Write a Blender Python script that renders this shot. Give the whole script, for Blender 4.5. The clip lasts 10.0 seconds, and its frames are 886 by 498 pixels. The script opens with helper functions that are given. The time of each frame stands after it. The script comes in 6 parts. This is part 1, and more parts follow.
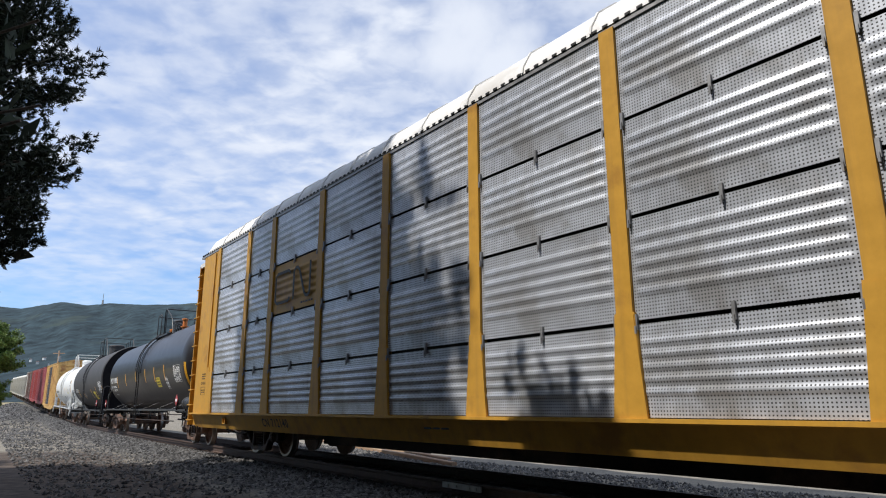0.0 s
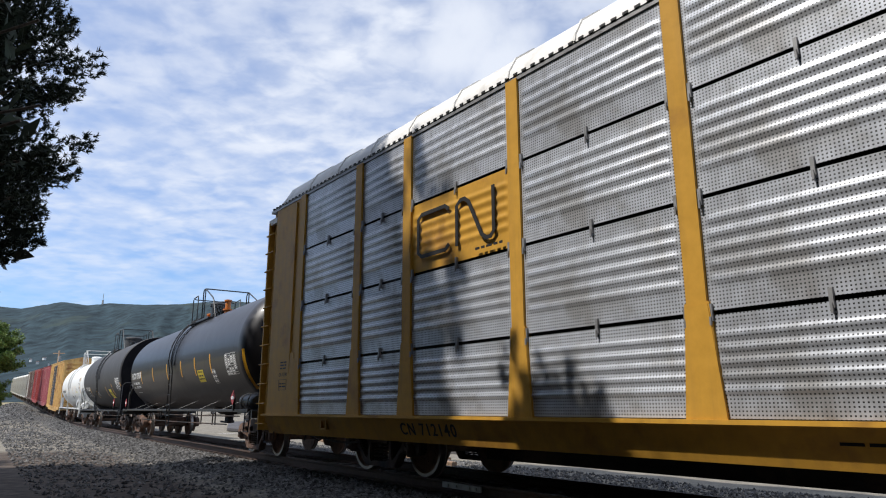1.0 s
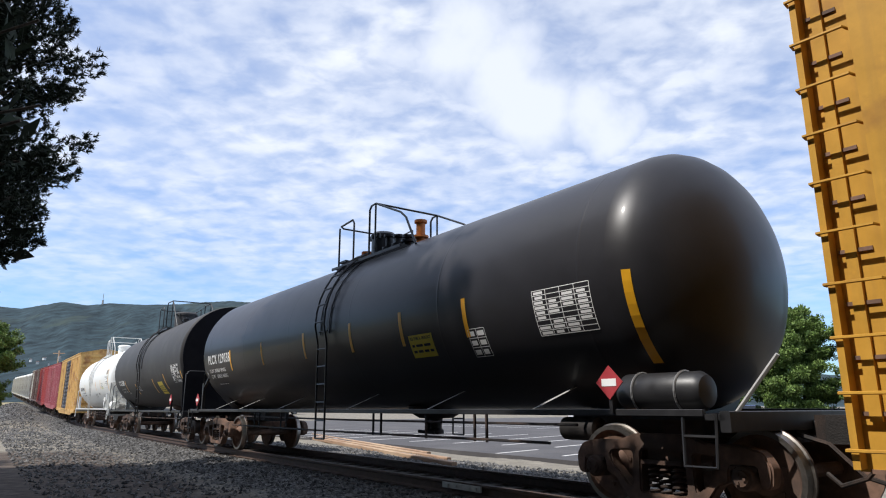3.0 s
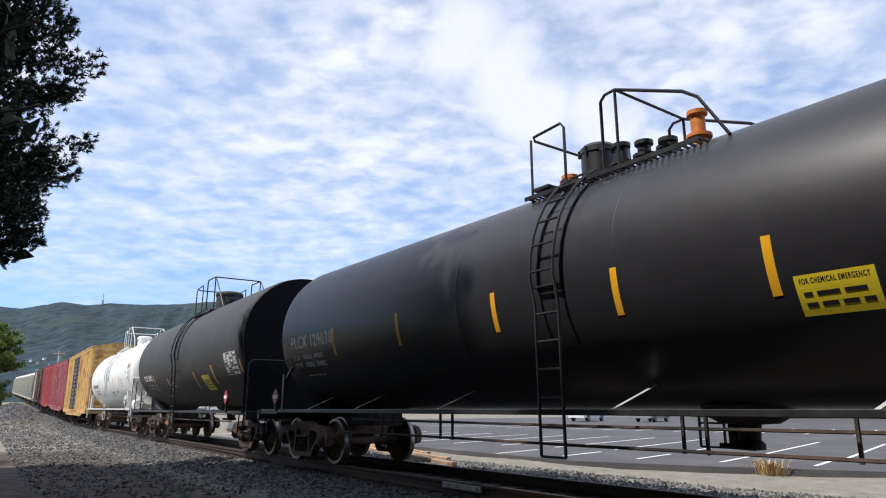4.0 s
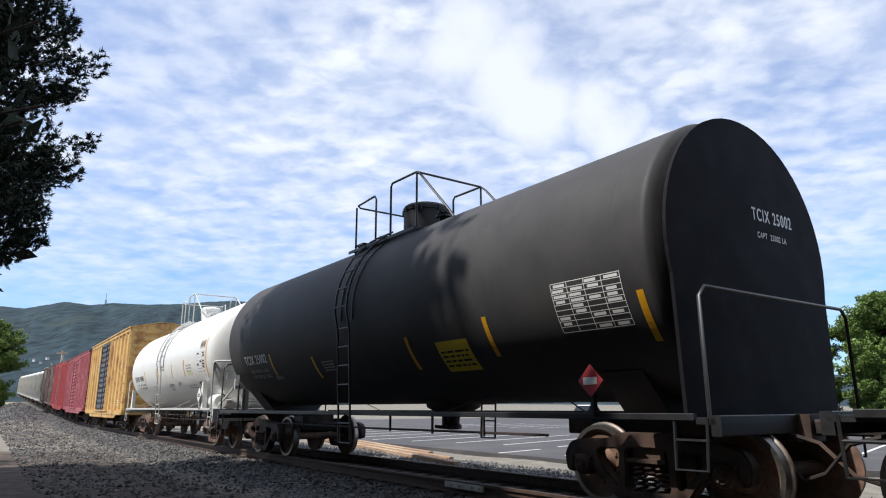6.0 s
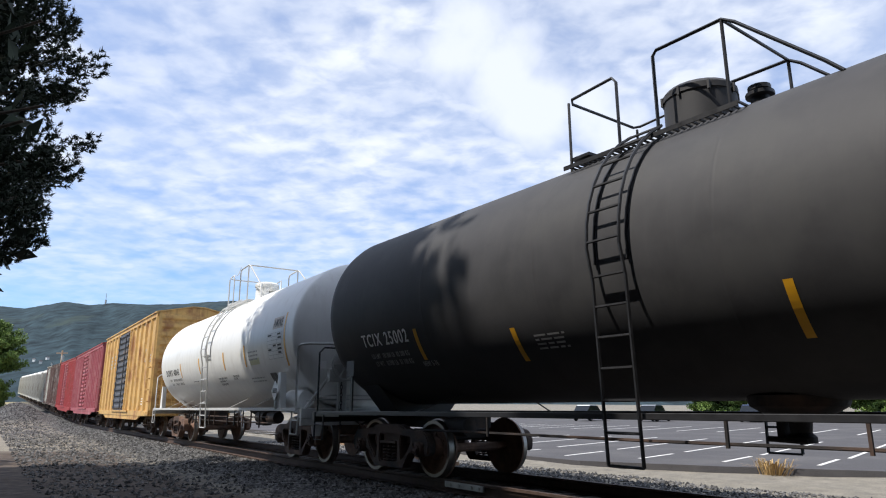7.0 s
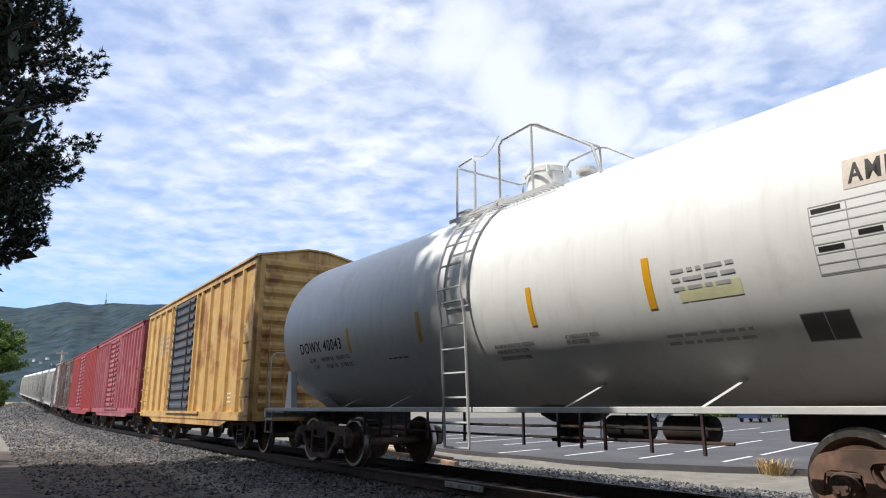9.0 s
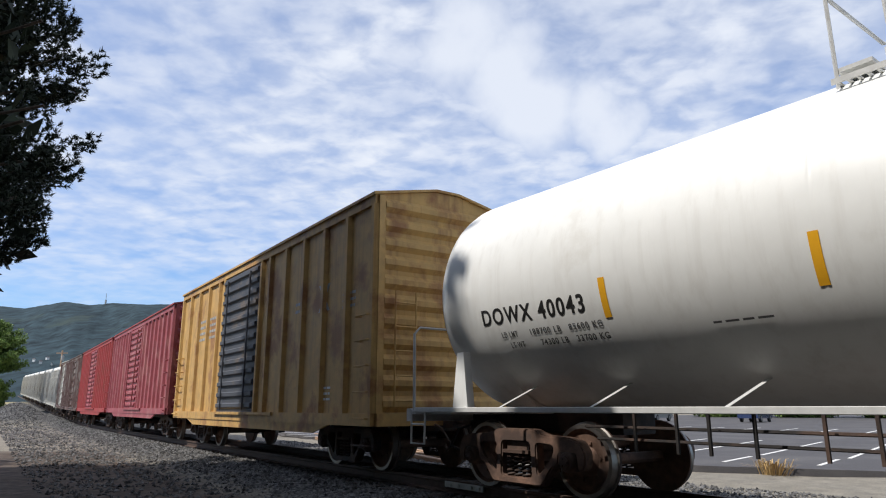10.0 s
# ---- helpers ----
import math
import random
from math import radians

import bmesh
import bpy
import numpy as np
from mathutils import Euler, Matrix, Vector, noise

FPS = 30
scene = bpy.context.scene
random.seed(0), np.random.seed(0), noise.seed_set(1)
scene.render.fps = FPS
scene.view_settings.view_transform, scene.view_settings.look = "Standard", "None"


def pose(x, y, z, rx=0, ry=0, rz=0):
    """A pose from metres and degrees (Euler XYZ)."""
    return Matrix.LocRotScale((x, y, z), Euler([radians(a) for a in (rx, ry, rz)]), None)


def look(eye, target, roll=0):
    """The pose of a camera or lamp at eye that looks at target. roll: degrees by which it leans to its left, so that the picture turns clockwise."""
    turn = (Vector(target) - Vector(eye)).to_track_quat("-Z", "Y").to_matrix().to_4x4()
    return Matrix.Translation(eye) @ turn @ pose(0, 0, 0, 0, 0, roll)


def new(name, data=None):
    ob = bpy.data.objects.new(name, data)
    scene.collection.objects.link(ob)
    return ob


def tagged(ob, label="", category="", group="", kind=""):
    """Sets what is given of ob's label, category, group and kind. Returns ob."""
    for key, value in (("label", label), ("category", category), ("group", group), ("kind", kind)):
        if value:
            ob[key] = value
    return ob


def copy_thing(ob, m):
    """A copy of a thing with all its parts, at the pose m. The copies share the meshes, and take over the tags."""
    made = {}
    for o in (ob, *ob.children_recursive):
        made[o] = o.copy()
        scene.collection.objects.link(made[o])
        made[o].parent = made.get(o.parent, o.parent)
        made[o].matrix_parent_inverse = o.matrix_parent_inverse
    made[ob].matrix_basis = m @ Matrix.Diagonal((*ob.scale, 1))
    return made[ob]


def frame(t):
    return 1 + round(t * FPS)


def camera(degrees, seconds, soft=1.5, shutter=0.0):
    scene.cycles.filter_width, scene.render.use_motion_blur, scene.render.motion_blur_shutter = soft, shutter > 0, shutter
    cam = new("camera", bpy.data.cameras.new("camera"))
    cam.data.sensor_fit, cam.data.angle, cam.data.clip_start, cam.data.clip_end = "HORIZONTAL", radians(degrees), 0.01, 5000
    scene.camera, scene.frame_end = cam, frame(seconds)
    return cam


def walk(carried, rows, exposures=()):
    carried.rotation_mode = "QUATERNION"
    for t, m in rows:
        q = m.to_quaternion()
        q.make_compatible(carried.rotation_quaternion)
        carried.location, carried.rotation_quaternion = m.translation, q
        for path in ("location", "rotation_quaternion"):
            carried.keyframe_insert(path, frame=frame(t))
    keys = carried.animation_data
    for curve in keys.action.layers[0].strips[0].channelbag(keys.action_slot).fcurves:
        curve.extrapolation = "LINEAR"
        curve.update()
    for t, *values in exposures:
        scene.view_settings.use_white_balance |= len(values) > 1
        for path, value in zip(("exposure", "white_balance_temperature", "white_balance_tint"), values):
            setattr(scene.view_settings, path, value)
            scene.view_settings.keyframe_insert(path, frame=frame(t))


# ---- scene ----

# ================= camera =================
EYE = (0.0, 0.0, 1.062)


def aim(yaw, pitch, roll):
    return Matrix.Translation(EYE) @ pose(0, 0, 0, 0, 0, yaw) @ pose(0, 0, 0, 90 + pitch, 0, 0) @ pose(0, 0, 0, 0, 0, roll)


cam = camera(67.8, 10.0, soft=1.1)
walk(cam, [(0.0, aim(0, 13.433, -0.056)), (4.1, aim(0, 13.433, -0.056)),
           (4.4, aim(0.2, 13.40, -0.056)), (10.0, aim(0.2, 13.40, -0.056))],
     [(0.0, -0.12), (1.5, -0.12), (3.5, 0.04), (7.5, 0.06), (9.0, 0.08), (9.5, 0.02), (10.0, -0.16)])

# ================= the line of the track and the travel of the train =================
PHI, OFF, BEND, EASE = 0.657025, 7.0406, 0.00320953, 24.12
STEP = 0.25
S_AXIS = np.arange(-80, 330 + STEP, STEP)


def _line():
    k = BEND / (1 + (np.maximum(S_AXIS, 0) / EASE) ** 4)
    beyond = k[S_AXIS > 16].sum()
    back = np.exp(-((S_AXIS - 29) / 6) ** 2)
    k = k - 0.62 * back * beyond / back.sum()
    th = np.concatenate([[0], np.cumsum((k[1:] + k[:-1]) / 2 * STEP)])
    th = th - th[int(80 / STEP)]
    mid = (th[1:] + th[:-1]) / 2
    u = np.concatenate([[0], np.cumsum(np.cos(mid) * STEP)])
    w = np.concatenate([[0], np.cumsum(np.sin(mid) * STEP)])
    i0 = int(80 / STEP)
    u, w = u - u[i0], w - w[i0] + OFF
    x = -math.sin(PHI) * u + math.cos(PHI) * w
    y = math.cos(PHI) * u + math.sin(PHI) * w
    return x, y


LX, LY = _line()


def lift(s):
    """The gentle rise of the ground where the line leaves the plain."""
    a = s - 57.0
    return 0.03 * (np.sqrt(a * a + 64) + a) / 2 - 0.0026 * s


def track(s, side=0.0, z=0.0):
    """A point of the line: s metres along, side metres towards the path, z above the rail tops."""
    x, y = np.interp(s, S_AXIS, LX), np.interp(s, S_AXIS, LY)
    x2, y2 = np.interp(s + 0.2, S_AXIS, LX), np.interp(s + 0.2, S_AXIS, LY)
    dx, dy = (x2 - x) / 0.2, (y2 - y) / 0.2
    return Vector((x - dy * side, y + dx * side, z + float(lift(s))))


def travel(t):
    return 5.50919 * t + 0.122031 * t * t / 2 - 0.0218536 * t ** 3 / 6


def car_pose(centre, half, t):
    s = centre - travel(t)
    a, b = track(s - half), track(s + half)
    x = (b - a).normalized()
    y = Vector((0, 0, 1)).cross(x).normalized()
    z = x.cross(y)
    m = Matrix((x, y, z)).transposed().to_4x4()
    m.translation = (a + b) / 2
    return m


# ================= light =================
SUN_FROM = Vector((-0.90, -0.43, 0.0)).normalized()
SUN_UP = radians(56)
sun_dir = Vector((SUN_FROM.x * math.cos(SUN_UP), SUN_FROM.y * math.cos(SUN_UP), math.sin(SUN_UP)))
sun = new("sun", bpy.data.lights.new("sun", "SUN"))
sun.data.energy, sun.data.angle, sun.data.color = 5.0, radians(0.55), (1.0, 0.955, 0.90)
sun.matrix_world = look(sun_dir * 50, (0, 0, 0))


def make_world():
    w = bpy.data.worlds.new("sky")
    scene.world = w
    w.use_nodes = True
    nt = w.node_tree
    nt.nodes.clear()
    N = nt.nodes.new
    L = nt.links.new
    out, bg = N("ShaderNodeOutputWorld"), N("ShaderNodeBackground")
    sky = N("ShaderNodeTexSky")
    sky.sky_type, sky.sun_disc = "NISHITA", False
    sky.sun_elevation = SUN_UP
    sky.sun_rotation = math.atan2(SUN_FROM.x, SUN_FROM.y)
    bg.inputs["Strength"].default_value = 0.109
    co = N("ShaderNodeTexCoord")
    # the cloud layer as a flat sheet seen from below
    sep = N("ShaderNodeSeparateXYZ")
    L(co.outputs["Generated"], sep.inputs[0])
    zz = N("ShaderNodeMath")
    zz.operation = "MAXIMUM"
    zz.inputs[1].default_value = 0.03
    L(sep.outputs["Z"], zz.inputs[0])
    add = N("ShaderNodeMath")
    add.operation = "ADD"
    add.inputs[1].default_value = 0.12
    L(zz.outputs[0], add.inputs[0])
    dx, dy = N("ShaderNodeMath"), N("ShaderNodeMath")
    for n, k in ((dx, "X"), (dy, "Y")):
        n.operation = "DIVIDE"
        L(sep.outputs[k], n.inputs[0])
        L(add.outputs[0], n.inputs[1])
    com = N("ShaderNodeCombineXYZ")
    L(dx.outputs[0], com.inputs[0])
    L(dy.outputs[0], com.inputs[1])

    def tex(scale, detail, rough, stretch=(1, 1, 1), turn=0.0, distort=0.0):
        mp = N("ShaderNodeMapping")
        mp.inputs["Scale"].default_value = stretch
        mp.inputs["Rotation"].default_value = (0, 0, turn)
        L(com.outputs[0], mp.inputs["Vector"])
        t = N("ShaderNodeTexNoise")
        t.inputs["Scale"].default_value, t.inputs["Detail"].default_value = scale, detail
        t.inputs["Roughness"].default_value, t.inputs["Distortion"].default_value = rough, distort
        L(mp.outputs[0], t.inputs["Vector"])
        return t.outputs["Fac"]

    def ramp(src, a, b):
        r = N("ShaderNodeMapRange")
        r.interpolation_type = "SMOOTHSTEP"
        r.inputs["From Min"].default_value, r.inputs["From Max"].default_value = a, b
        L(src, r.inputs["Value"])
        return r.outputs["Result"]

    def math_(op, a, b):
        n = N("ShaderNodeMath")
        n.operation = op
        for i, v in enumerate((a, b)):
            if isinstance(v, (int, float)):
                n.inputs[i].default_value = v
            else:
                L(v, n.inputs[i])
        return n.outputs[0]

    ripples = ramp(tex(8.6, 4, 0.5, (1.0, 1.15, 1), 0.35, 0.25), 0.30, 0.68)
    patches = ramp(tex(1.7, 4, 0.55, (1, 1.2, 1), 0.3, 0.3), 0.30, 0.66)
    veil = ramp(tex(3.6, 5, 0.6), 0.2, 0.8)
    cover = math_("MULTIPLY", ripples, math_("ADD", math_("MULTIPLY", patches, 0.22), 0.22))
    cover = math_("ADD", cover, math_("MULTIPLY", patches, 0.2))
    cover = math_("ADD", cover, math_("ADD", math_("MULTIPLY", veil, 0.34), 0.12))
    # clearer air low over the hills
    cover = math_("MULTIPLY", cover, ramp(sep.outputs["Z"], 0.0, 0.30))

    # one heaped cloud
    def heap(direction, size):
        d = N("ShaderNodeVectorMath")
        d.operation = "DISTANCE"
        nz = N("ShaderNodeTexNoise")
        nz.inputs["Scale"].default_value, nz.inputs["Detail"].default_value = 7.0, 5
        L(co.outputs["Generated"], nz.inputs["Vector"])
        d.inputs[1].default_value = Vector(direction).normalized()
        L(co.outputs["Generated"], d.inputs[0])
        v = math_("ADD", d.outputs["Value"], math_("MULTIPLY", math_("SUBTRACT", nz.outputs["Fac"], 0.5), 0.22))
        return ramp(v, size * 1.15, size * 0.15)

    for direction, size in HEAPS:
        cover = math_("MAXIMUM", cover, math_("MULTIPLY", heap(direction, size), 0.92))
    cover = math_("MINIMUM", cover, 1.0)
    mix = N("ShaderNodeMix")
    mix.data_type = "RGBA"
    L(cover, mix.inputs["Factor"])
    tint = N("ShaderNodeMix")
    tint.data_type, tint.blend_type = "RGBA", "MULTIPLY"
    tint.inputs["Factor"].default_value = 1.0
    L(sky.outputs[0], tint.inputs["A"])
    tint.inputs["B"].default_value = (0.95, 1.33, 1.82, 1)
    L(tint.outputs["Result"], mix.inputs["A"])
    mix.inputs["B"].default_value = CLOUD
    L(mix.outputs["Result"], bg.inputs["Color"])
    L(bg.outputs[0], out.inputs[0])


HEAPS = [((0.02, 0.865, 0.50), 0.13), ((0.075, 0.88, 0.465), 0.12), ((0.14, 0.89, 0.42), 0.12), ((0.215, 0.88, 0.415), 0.095)]
CLOUD = (8.6, 9.1, 10.1, 1)
make_world()

# ================= mesh and material helpers =================
class Geo:
    """Gathers points and faces of one mesh."""

    def __init__(self):
        self.v, self.f, self.m = [], [], []
        self.slot = 0

    def face(self, *pts):
        i = len(self.v)
        self.v += [tuple(p) for p in pts]
        self.f.append(tuple(range(i, i + len(pts))))
        self.m.append(self.slot)

    def mesh(self, v, f):
        i = len(self.v)
        self.v += [tuple(p) for p in v]
        self.f += [tuple(k + i for k in q) for q in f]
        self.m += [self.slot] * len(f)
        return self

    def box(self, x0, x1, y0, y1, z0, z1, c=0.0):
        """A block; c: the chamfer of its long edges."""
        if c <= 0:
            v = [(x, y, z) for x in (x0, x1) for y in (y0, y1) for z in (z0, z1)]
            f = [(0, 1, 3, 2), (4, 6, 7, 5), (0, 4, 5, 1), (2, 3, 7, 6), (0, 2, 6, 4), (1, 5, 7, 3)]
            return self.mesh(v, f)
        d = (x1 - x0, y1 - y0, z1 - z0)
        ax = d.index(max(d))
        lo, hi = [x0, y0, z0], [x1, y1, z1]
        b, e = [(1, 2), (2, 0), (0, 1)][ax]
        ring = [(lo[b] + c, lo[e]), (hi[b] - c, lo[e]), (hi[b], lo[e] + c), (hi[b], hi[e] - c),
                (hi[b] - c, hi[e]), (lo[b] + c, hi[e]), (lo[b], hi[e] - c), (lo[b], lo[e] + c)]
        v = []
        for a in (lo[ax], hi[ax]):
            for p, q in ring:
                w = [0, 0, 0]
                w[ax], w[b], w[e] = a, p, q
                v.append(w)
        f = [tuple(range(7, -1, -1)), tuple(range(8, 16))]
        f += [(k, (k + 1) % 8, 8 + (k + 1) % 8, 8 + k) for k in range(8)]
        return self.mesh(v, f)

    def tube(self, pts, r, n=6, closed=False):
        """A round bar along the points."""
        pts = [Vector(p) for p in pts]
        v, f = [], []
        side = None
        for i, p in enumerate(pts):
            a = pts[i - 1] if i or closed else p
            b = pts[(i + 1) % len(pts)] if i < len(pts) - 1 or closed else p
            d = (b - a).normalized()
            if side is None:
                side = d.orthogonal().normalized()
            side = (side - d * side.dot(d)).normalized()
            up = d.cross(side)
            v += [p + (side * math.cos(2 * math.pi * k / n) + up * math.sin(2 * math.pi * k / n)) * r for k in range(n)]
        m = len(pts)
        for i in range(m if closed else m - 1):
            j = (i + 1) % m
            f += [(i * n + k, i * n + (k + 1) % n, j * n + (k + 1) % n, j * n + k) for k in range(n)]
        if not closed:
            f += [tuple(range(n - 1, -1, -1)), tuple(range((m - 1) * n, m * n))]
        return self.mesh(v, f)

    def lathe(self, prof, axis="x", n=24, at=(0, 0, 0)):
        """Turns (along, radius) pairs about an axis."""
        v, f = [], []
        for a, r in prof:
            for k in range(n):
                c, s = r * math.cos(2 * math.pi * k / n), r * math.sin(2 * math.pi * k / n)
                p = {"x": (a, c, s), "y": (s, a, c), "z": (c, s, a)}[axis]
                v.append((p[0] + at[0], p[1] + at[1], p[2] + at[2]))
        for i in range(len(prof) - 1):
            f += [(i * n + k, i * n + (k + 1) % n, (i + 1) * n + (k + 1) % n, (i + 1) * n + k) for k in range(n)]
        f += [tuple(range(n - 1, -1, -1)), tuple(range((len(prof) - 1) * n, len(prof) * n))]
        return self.mesh(v, f)

    def prism(self, outline, y0, y1, plane="xz"):
        """Pushes a flat outline from y0 to y1, square to its plane."""
        n = len(outline)

        def at(p, y):
            return {"xz": (p[0], y, p[1]), "yz": (y, p[0], p[1]), "xy": (p[0], p[1], y)}[plane]
        v = [at(p, y0) for p in outline] + [at(p, y1) for p in outline]
        f = [tuple(range(n - 1, -1, -1)), tuple(range(n, 2 * n))]
        f += [(k, (k + 1) % n, n + (k + 1) % n, n + k) for k in range(n)]
        return self.mesh(v, f)

    def data(self, name, mats, smooth=None):
        me = bpy.data.meshes.new(name)
        me.from_pydata(self.v, [], self.f)
        for m in mats if isinstance(mats, (list, tuple)) else [mats]:
            me.materials.append(m)
        if any(self.m):
            me.polygons.foreach_set("material_index", self.m)
        bm = bmesh.new()
        bm.from_mesh(me)
        bmesh.ops.recalc_face_normals(bm, faces=bm.faces)
        bm.to_mesh(me)
        bm.free()
        if smooth:
            me.shade_smooth()
            me.set_sharp_from_angle(angle=radians(smooth))
        return me


def part(name, geo, mats, parent=None, label="", smooth=None, m=None):
    me = geo if isinstance(geo, bpy.types.Mesh) else geo.data(name, mats, smooth)
    ob = new(name, me)
    if parent is not None:
        ob.parent = parent
    if m is not None:
        ob.matrix_basis = m
    return tagged(ob, label)


def material(name, base, rough=0.6, metal=0.0, var=0.25, grain=8.0, second=None, blotch=0.0, blotch_scale=1.2,
             stretch=(1, 1, 1), bump=0.0, bump_scale=60.0, streak=None, streak_amount=0.0, island=0.0, coat=0.0, spec=0.5, rvar=0.1):
    """A painted or natural surface: base colour, fine grain, wide blotches towards a second colour, run-down streaks and relief."""
    mat = bpy.data.materials.new(name)
    mat.use_nodes = True
    nt = mat.node_tree
    N, L = nt.nodes.new, nt.links.new
    b = nt.nodes["Principled BSDF"]
    b.inputs["Roughness"].default_value, b.inputs["Metallic"].default_value = rough, metal
    b.inputs["Coat Weight"].default_value = coat
    b.inputs["Coat Roughness"].default_value = 0.1
    b.inputs["Specular IOR Level"].default_value = spec
    co = N("ShaderNodeTexCoord")
    mp = N("ShaderNodeMapping")
    mp.inputs["Scale"].default_value = stretch
    L(co.outputs["Object"], mp.inputs["Vector"])

    def noise_of(scale, detail, vec):
        t = N("ShaderNodeTexNoise")
        t.inputs["Scale"].default_value, t.inputs["Detail"].default_value = scale, detail
        t.inputs["Roughness"].default_value = 0.6
        L(vec, t.inputs["Vector"])
        return t.outputs["Fac"]

    def mapped(src, a, bb, lo=0.0, hi=1.0):
        r = N("ShaderNodeMapRange")
        for k, v in zip(("From Min", "From Max", "To Min", "To Max"), (a, bb, lo, hi)):
            r.inputs[k].default_value = v
        L(src, r.inputs["Value"])
        return r.outputs["Result"]

    def mix(fac, a, c, blend="MIX"):
        n = N("ShaderNodeMix")
        n.data_type, n.blend_type = "RGBA", blend
        for v, key in ((fac, "Factor"), (a, "A"), (c, "B")):
            if isinstance(v, (int, float)):
                n.inputs[key].default_value = v
            elif isinstance(v, (tuple, list)):
                n.inputs[key].default_value = (*v[:3], 1)
            else:
                L(v, n.inputs[key])
        return n.outputs["Result"]

    col = tuple(base)
    fine = noise_of(grain, 6, mp.outputs[0])
    dark = tuple(c * (1 - var) for c in base)
    light = tuple(min(1, c * (1 + var)) for c in base)
    col = mix(mapped(fine, 0.3, 0.7), dark, light)
    if second:
        wide = noise_of(blotch_scale, 7, mp.outputs[0])
        col = mix(mapped(wide, 0.62 - blotch * 0.3, 0.72 - blotch * 0.22), col, second)
    if streak:
        ms = N("ShaderNodeMapping")
        ms.inputs["Scale"].default_value = (7.0, 7.0, 0.35)
        L(co.outputs["Object"], ms.inputs["Vector"])
        st = noise_of(1.0, 5, ms.outputs[0])
        col = mix(mapped(st, 0.5, 0.75, 0, streak_amount), col, streak)
    if island:
        g = N("ShaderNodeNewGeometry")
        col = mix(1.0, col, mapped_grey(nt, g.outputs["Random Per Island"], 1 - island, 1 + island), "MULTIPLY")
    L(col, b.inputs["Base Color"]) if not isinstance(col, tuple) else None
    L(mapped(fine, 0.2, 0.8, max(0.02, rough - rvar), min(1, rough + rvar * 1.2)), b.inputs["Roughness"])
    if bump:
        bp = N("ShaderNodeBump")
        bp.inputs["Strength"].default_value, bp.inputs["Distance"].default_value = bump, 0.02
        L(noise_of(bump_scale, 4, mp.outputs[0]), bp.inputs["Height"])
        L(bp.outputs[0], b.inputs["Normal"])
    return mat


def mapped_grey(nt, src, lo, hi):
    r = nt.nodes.new("ShaderNodeMapRange")
    r.inputs["To Min"].default_value, r.inputs["To Max"].default_value = lo, hi
    nt.links.new(src, r.inputs["Value"])
    c = nt.nodes.new("ShaderNodeCombineColor")
    for k in range(3):
        nt.links.new(r.outputs["Result"], c.inputs[k])
    return c.outputs[0]


M = {}
M["yellow"] = material("yellow car paint", (0.56, 0.30, 0.045), 0.5, spec=0.22, var=0.10, grain=5, second=(0.40, 0.20, 0.04), blotch=0.25, streak=(0.30, 0.17, 0.05), streak_amount=0.35)
M["roofwhite"] = material("chalky white roof paint", (0.78, 0.77, 0.74), 0.6, var=0.06, grain=3, second=(0.6, 0.58, 0.54), blotch=0.3)
M["black"] = material("glossy black tank paint", (0.022, 0.021, 0.024), 0.42, var=0.12, grain=2.5, second=(0.021, 0.020, 0.022), blotch=0.1, spec=0.36, rvar=0.03, coat=0.12)
M["sooty"] = material("dull black tank paint", (0.050, 0.049, 0.051), 0.62, var=0.15, grain=2.5, second=(0.060, 0.059, 0.059), blotch=0.45, streak=(0.072, 0.07, 0.068), streak_amount=0.35, spec=0.28, rvar=0.05)
M["white"] = material("white tank paint", (0.80, 0.80, 0.77), 0.38, var=0.03, grain=3, second=(0.72, 0.71, 0.67), blotch=0.0, streak=(0.55, 0.52, 0.47), streak_amount=0.32, rvar=0.04)
M["iron"] = material("dark running gear iron", (0.022, 0.019, 0.018), 0.7, 0.2, var=0.4, grain=12, second=(0.09, 0.055, 0.04), blotch=0.5, bump=0.3)
M["rustiron"] = material("dusty rust-brown cast iron", (0.20, 0.118, 0.082), 0.75, 0.15, var=0.35, grain=10, second=(0.085, 0.055, 0.042), blotch=0.4, bump=0.1, bump_scale=140)
M["tread"] = material("bright wheel tread steel", (0.31, 0.285, 0.26), 0.42, 1.0, var=0.12, grain=20)
M["boxyellow"] = material("weathered yellow boxcar paint", (0.60, 0.37, 0.125), 0.6, var=0.15, grain=4, second=(0.36, 0.17, 0.06), blotch=0.35, streak=(0.26, 0.12, 0.05), streak_amount=0.6)
M["boxred"] = material("faded red boxcar paint", (0.33, 0.075, 0.09), 0.6, var=0.15, grain=4, second=(0.40, 0.15, 0.15), blotch=0.4, streak=(0.2, 0.06, 0.05), streak_amount=0.4)
M["boxred2"] = material("oxide red boxcar paint", (0.36, 0.045, 0.045), 0.6, var=0.15, grain=4, second=(0.28, 0.05, 0.04), blotch=0.4, streak=(0.16, 0.04, 0.03), streak_amount=0.4)
M["brown"] = material("grimy brown boxcar paint", (0.11, 0.06, 0.05), 0.7, var=0.25, grain=4, second=(0.22, 0.19, 0.17), blotch=0.4)
M["greycar"] = material("pale grey hopper paint", (0.50, 0.49, 0.45), 0.6, var=0.1, grain=3, second=(0.36, 0.33, 0.29), blotch=0.45, streak=(0.25, 0.2, 0.16), streak_amount=0.4)
M["doorgrey"] = material("slate-blue plug door paint", (0.075, 0.08, 0.095), 0.6, var=0.2, grain=5, second=(0.16, 0.12, 0.09), blotch=0.3)
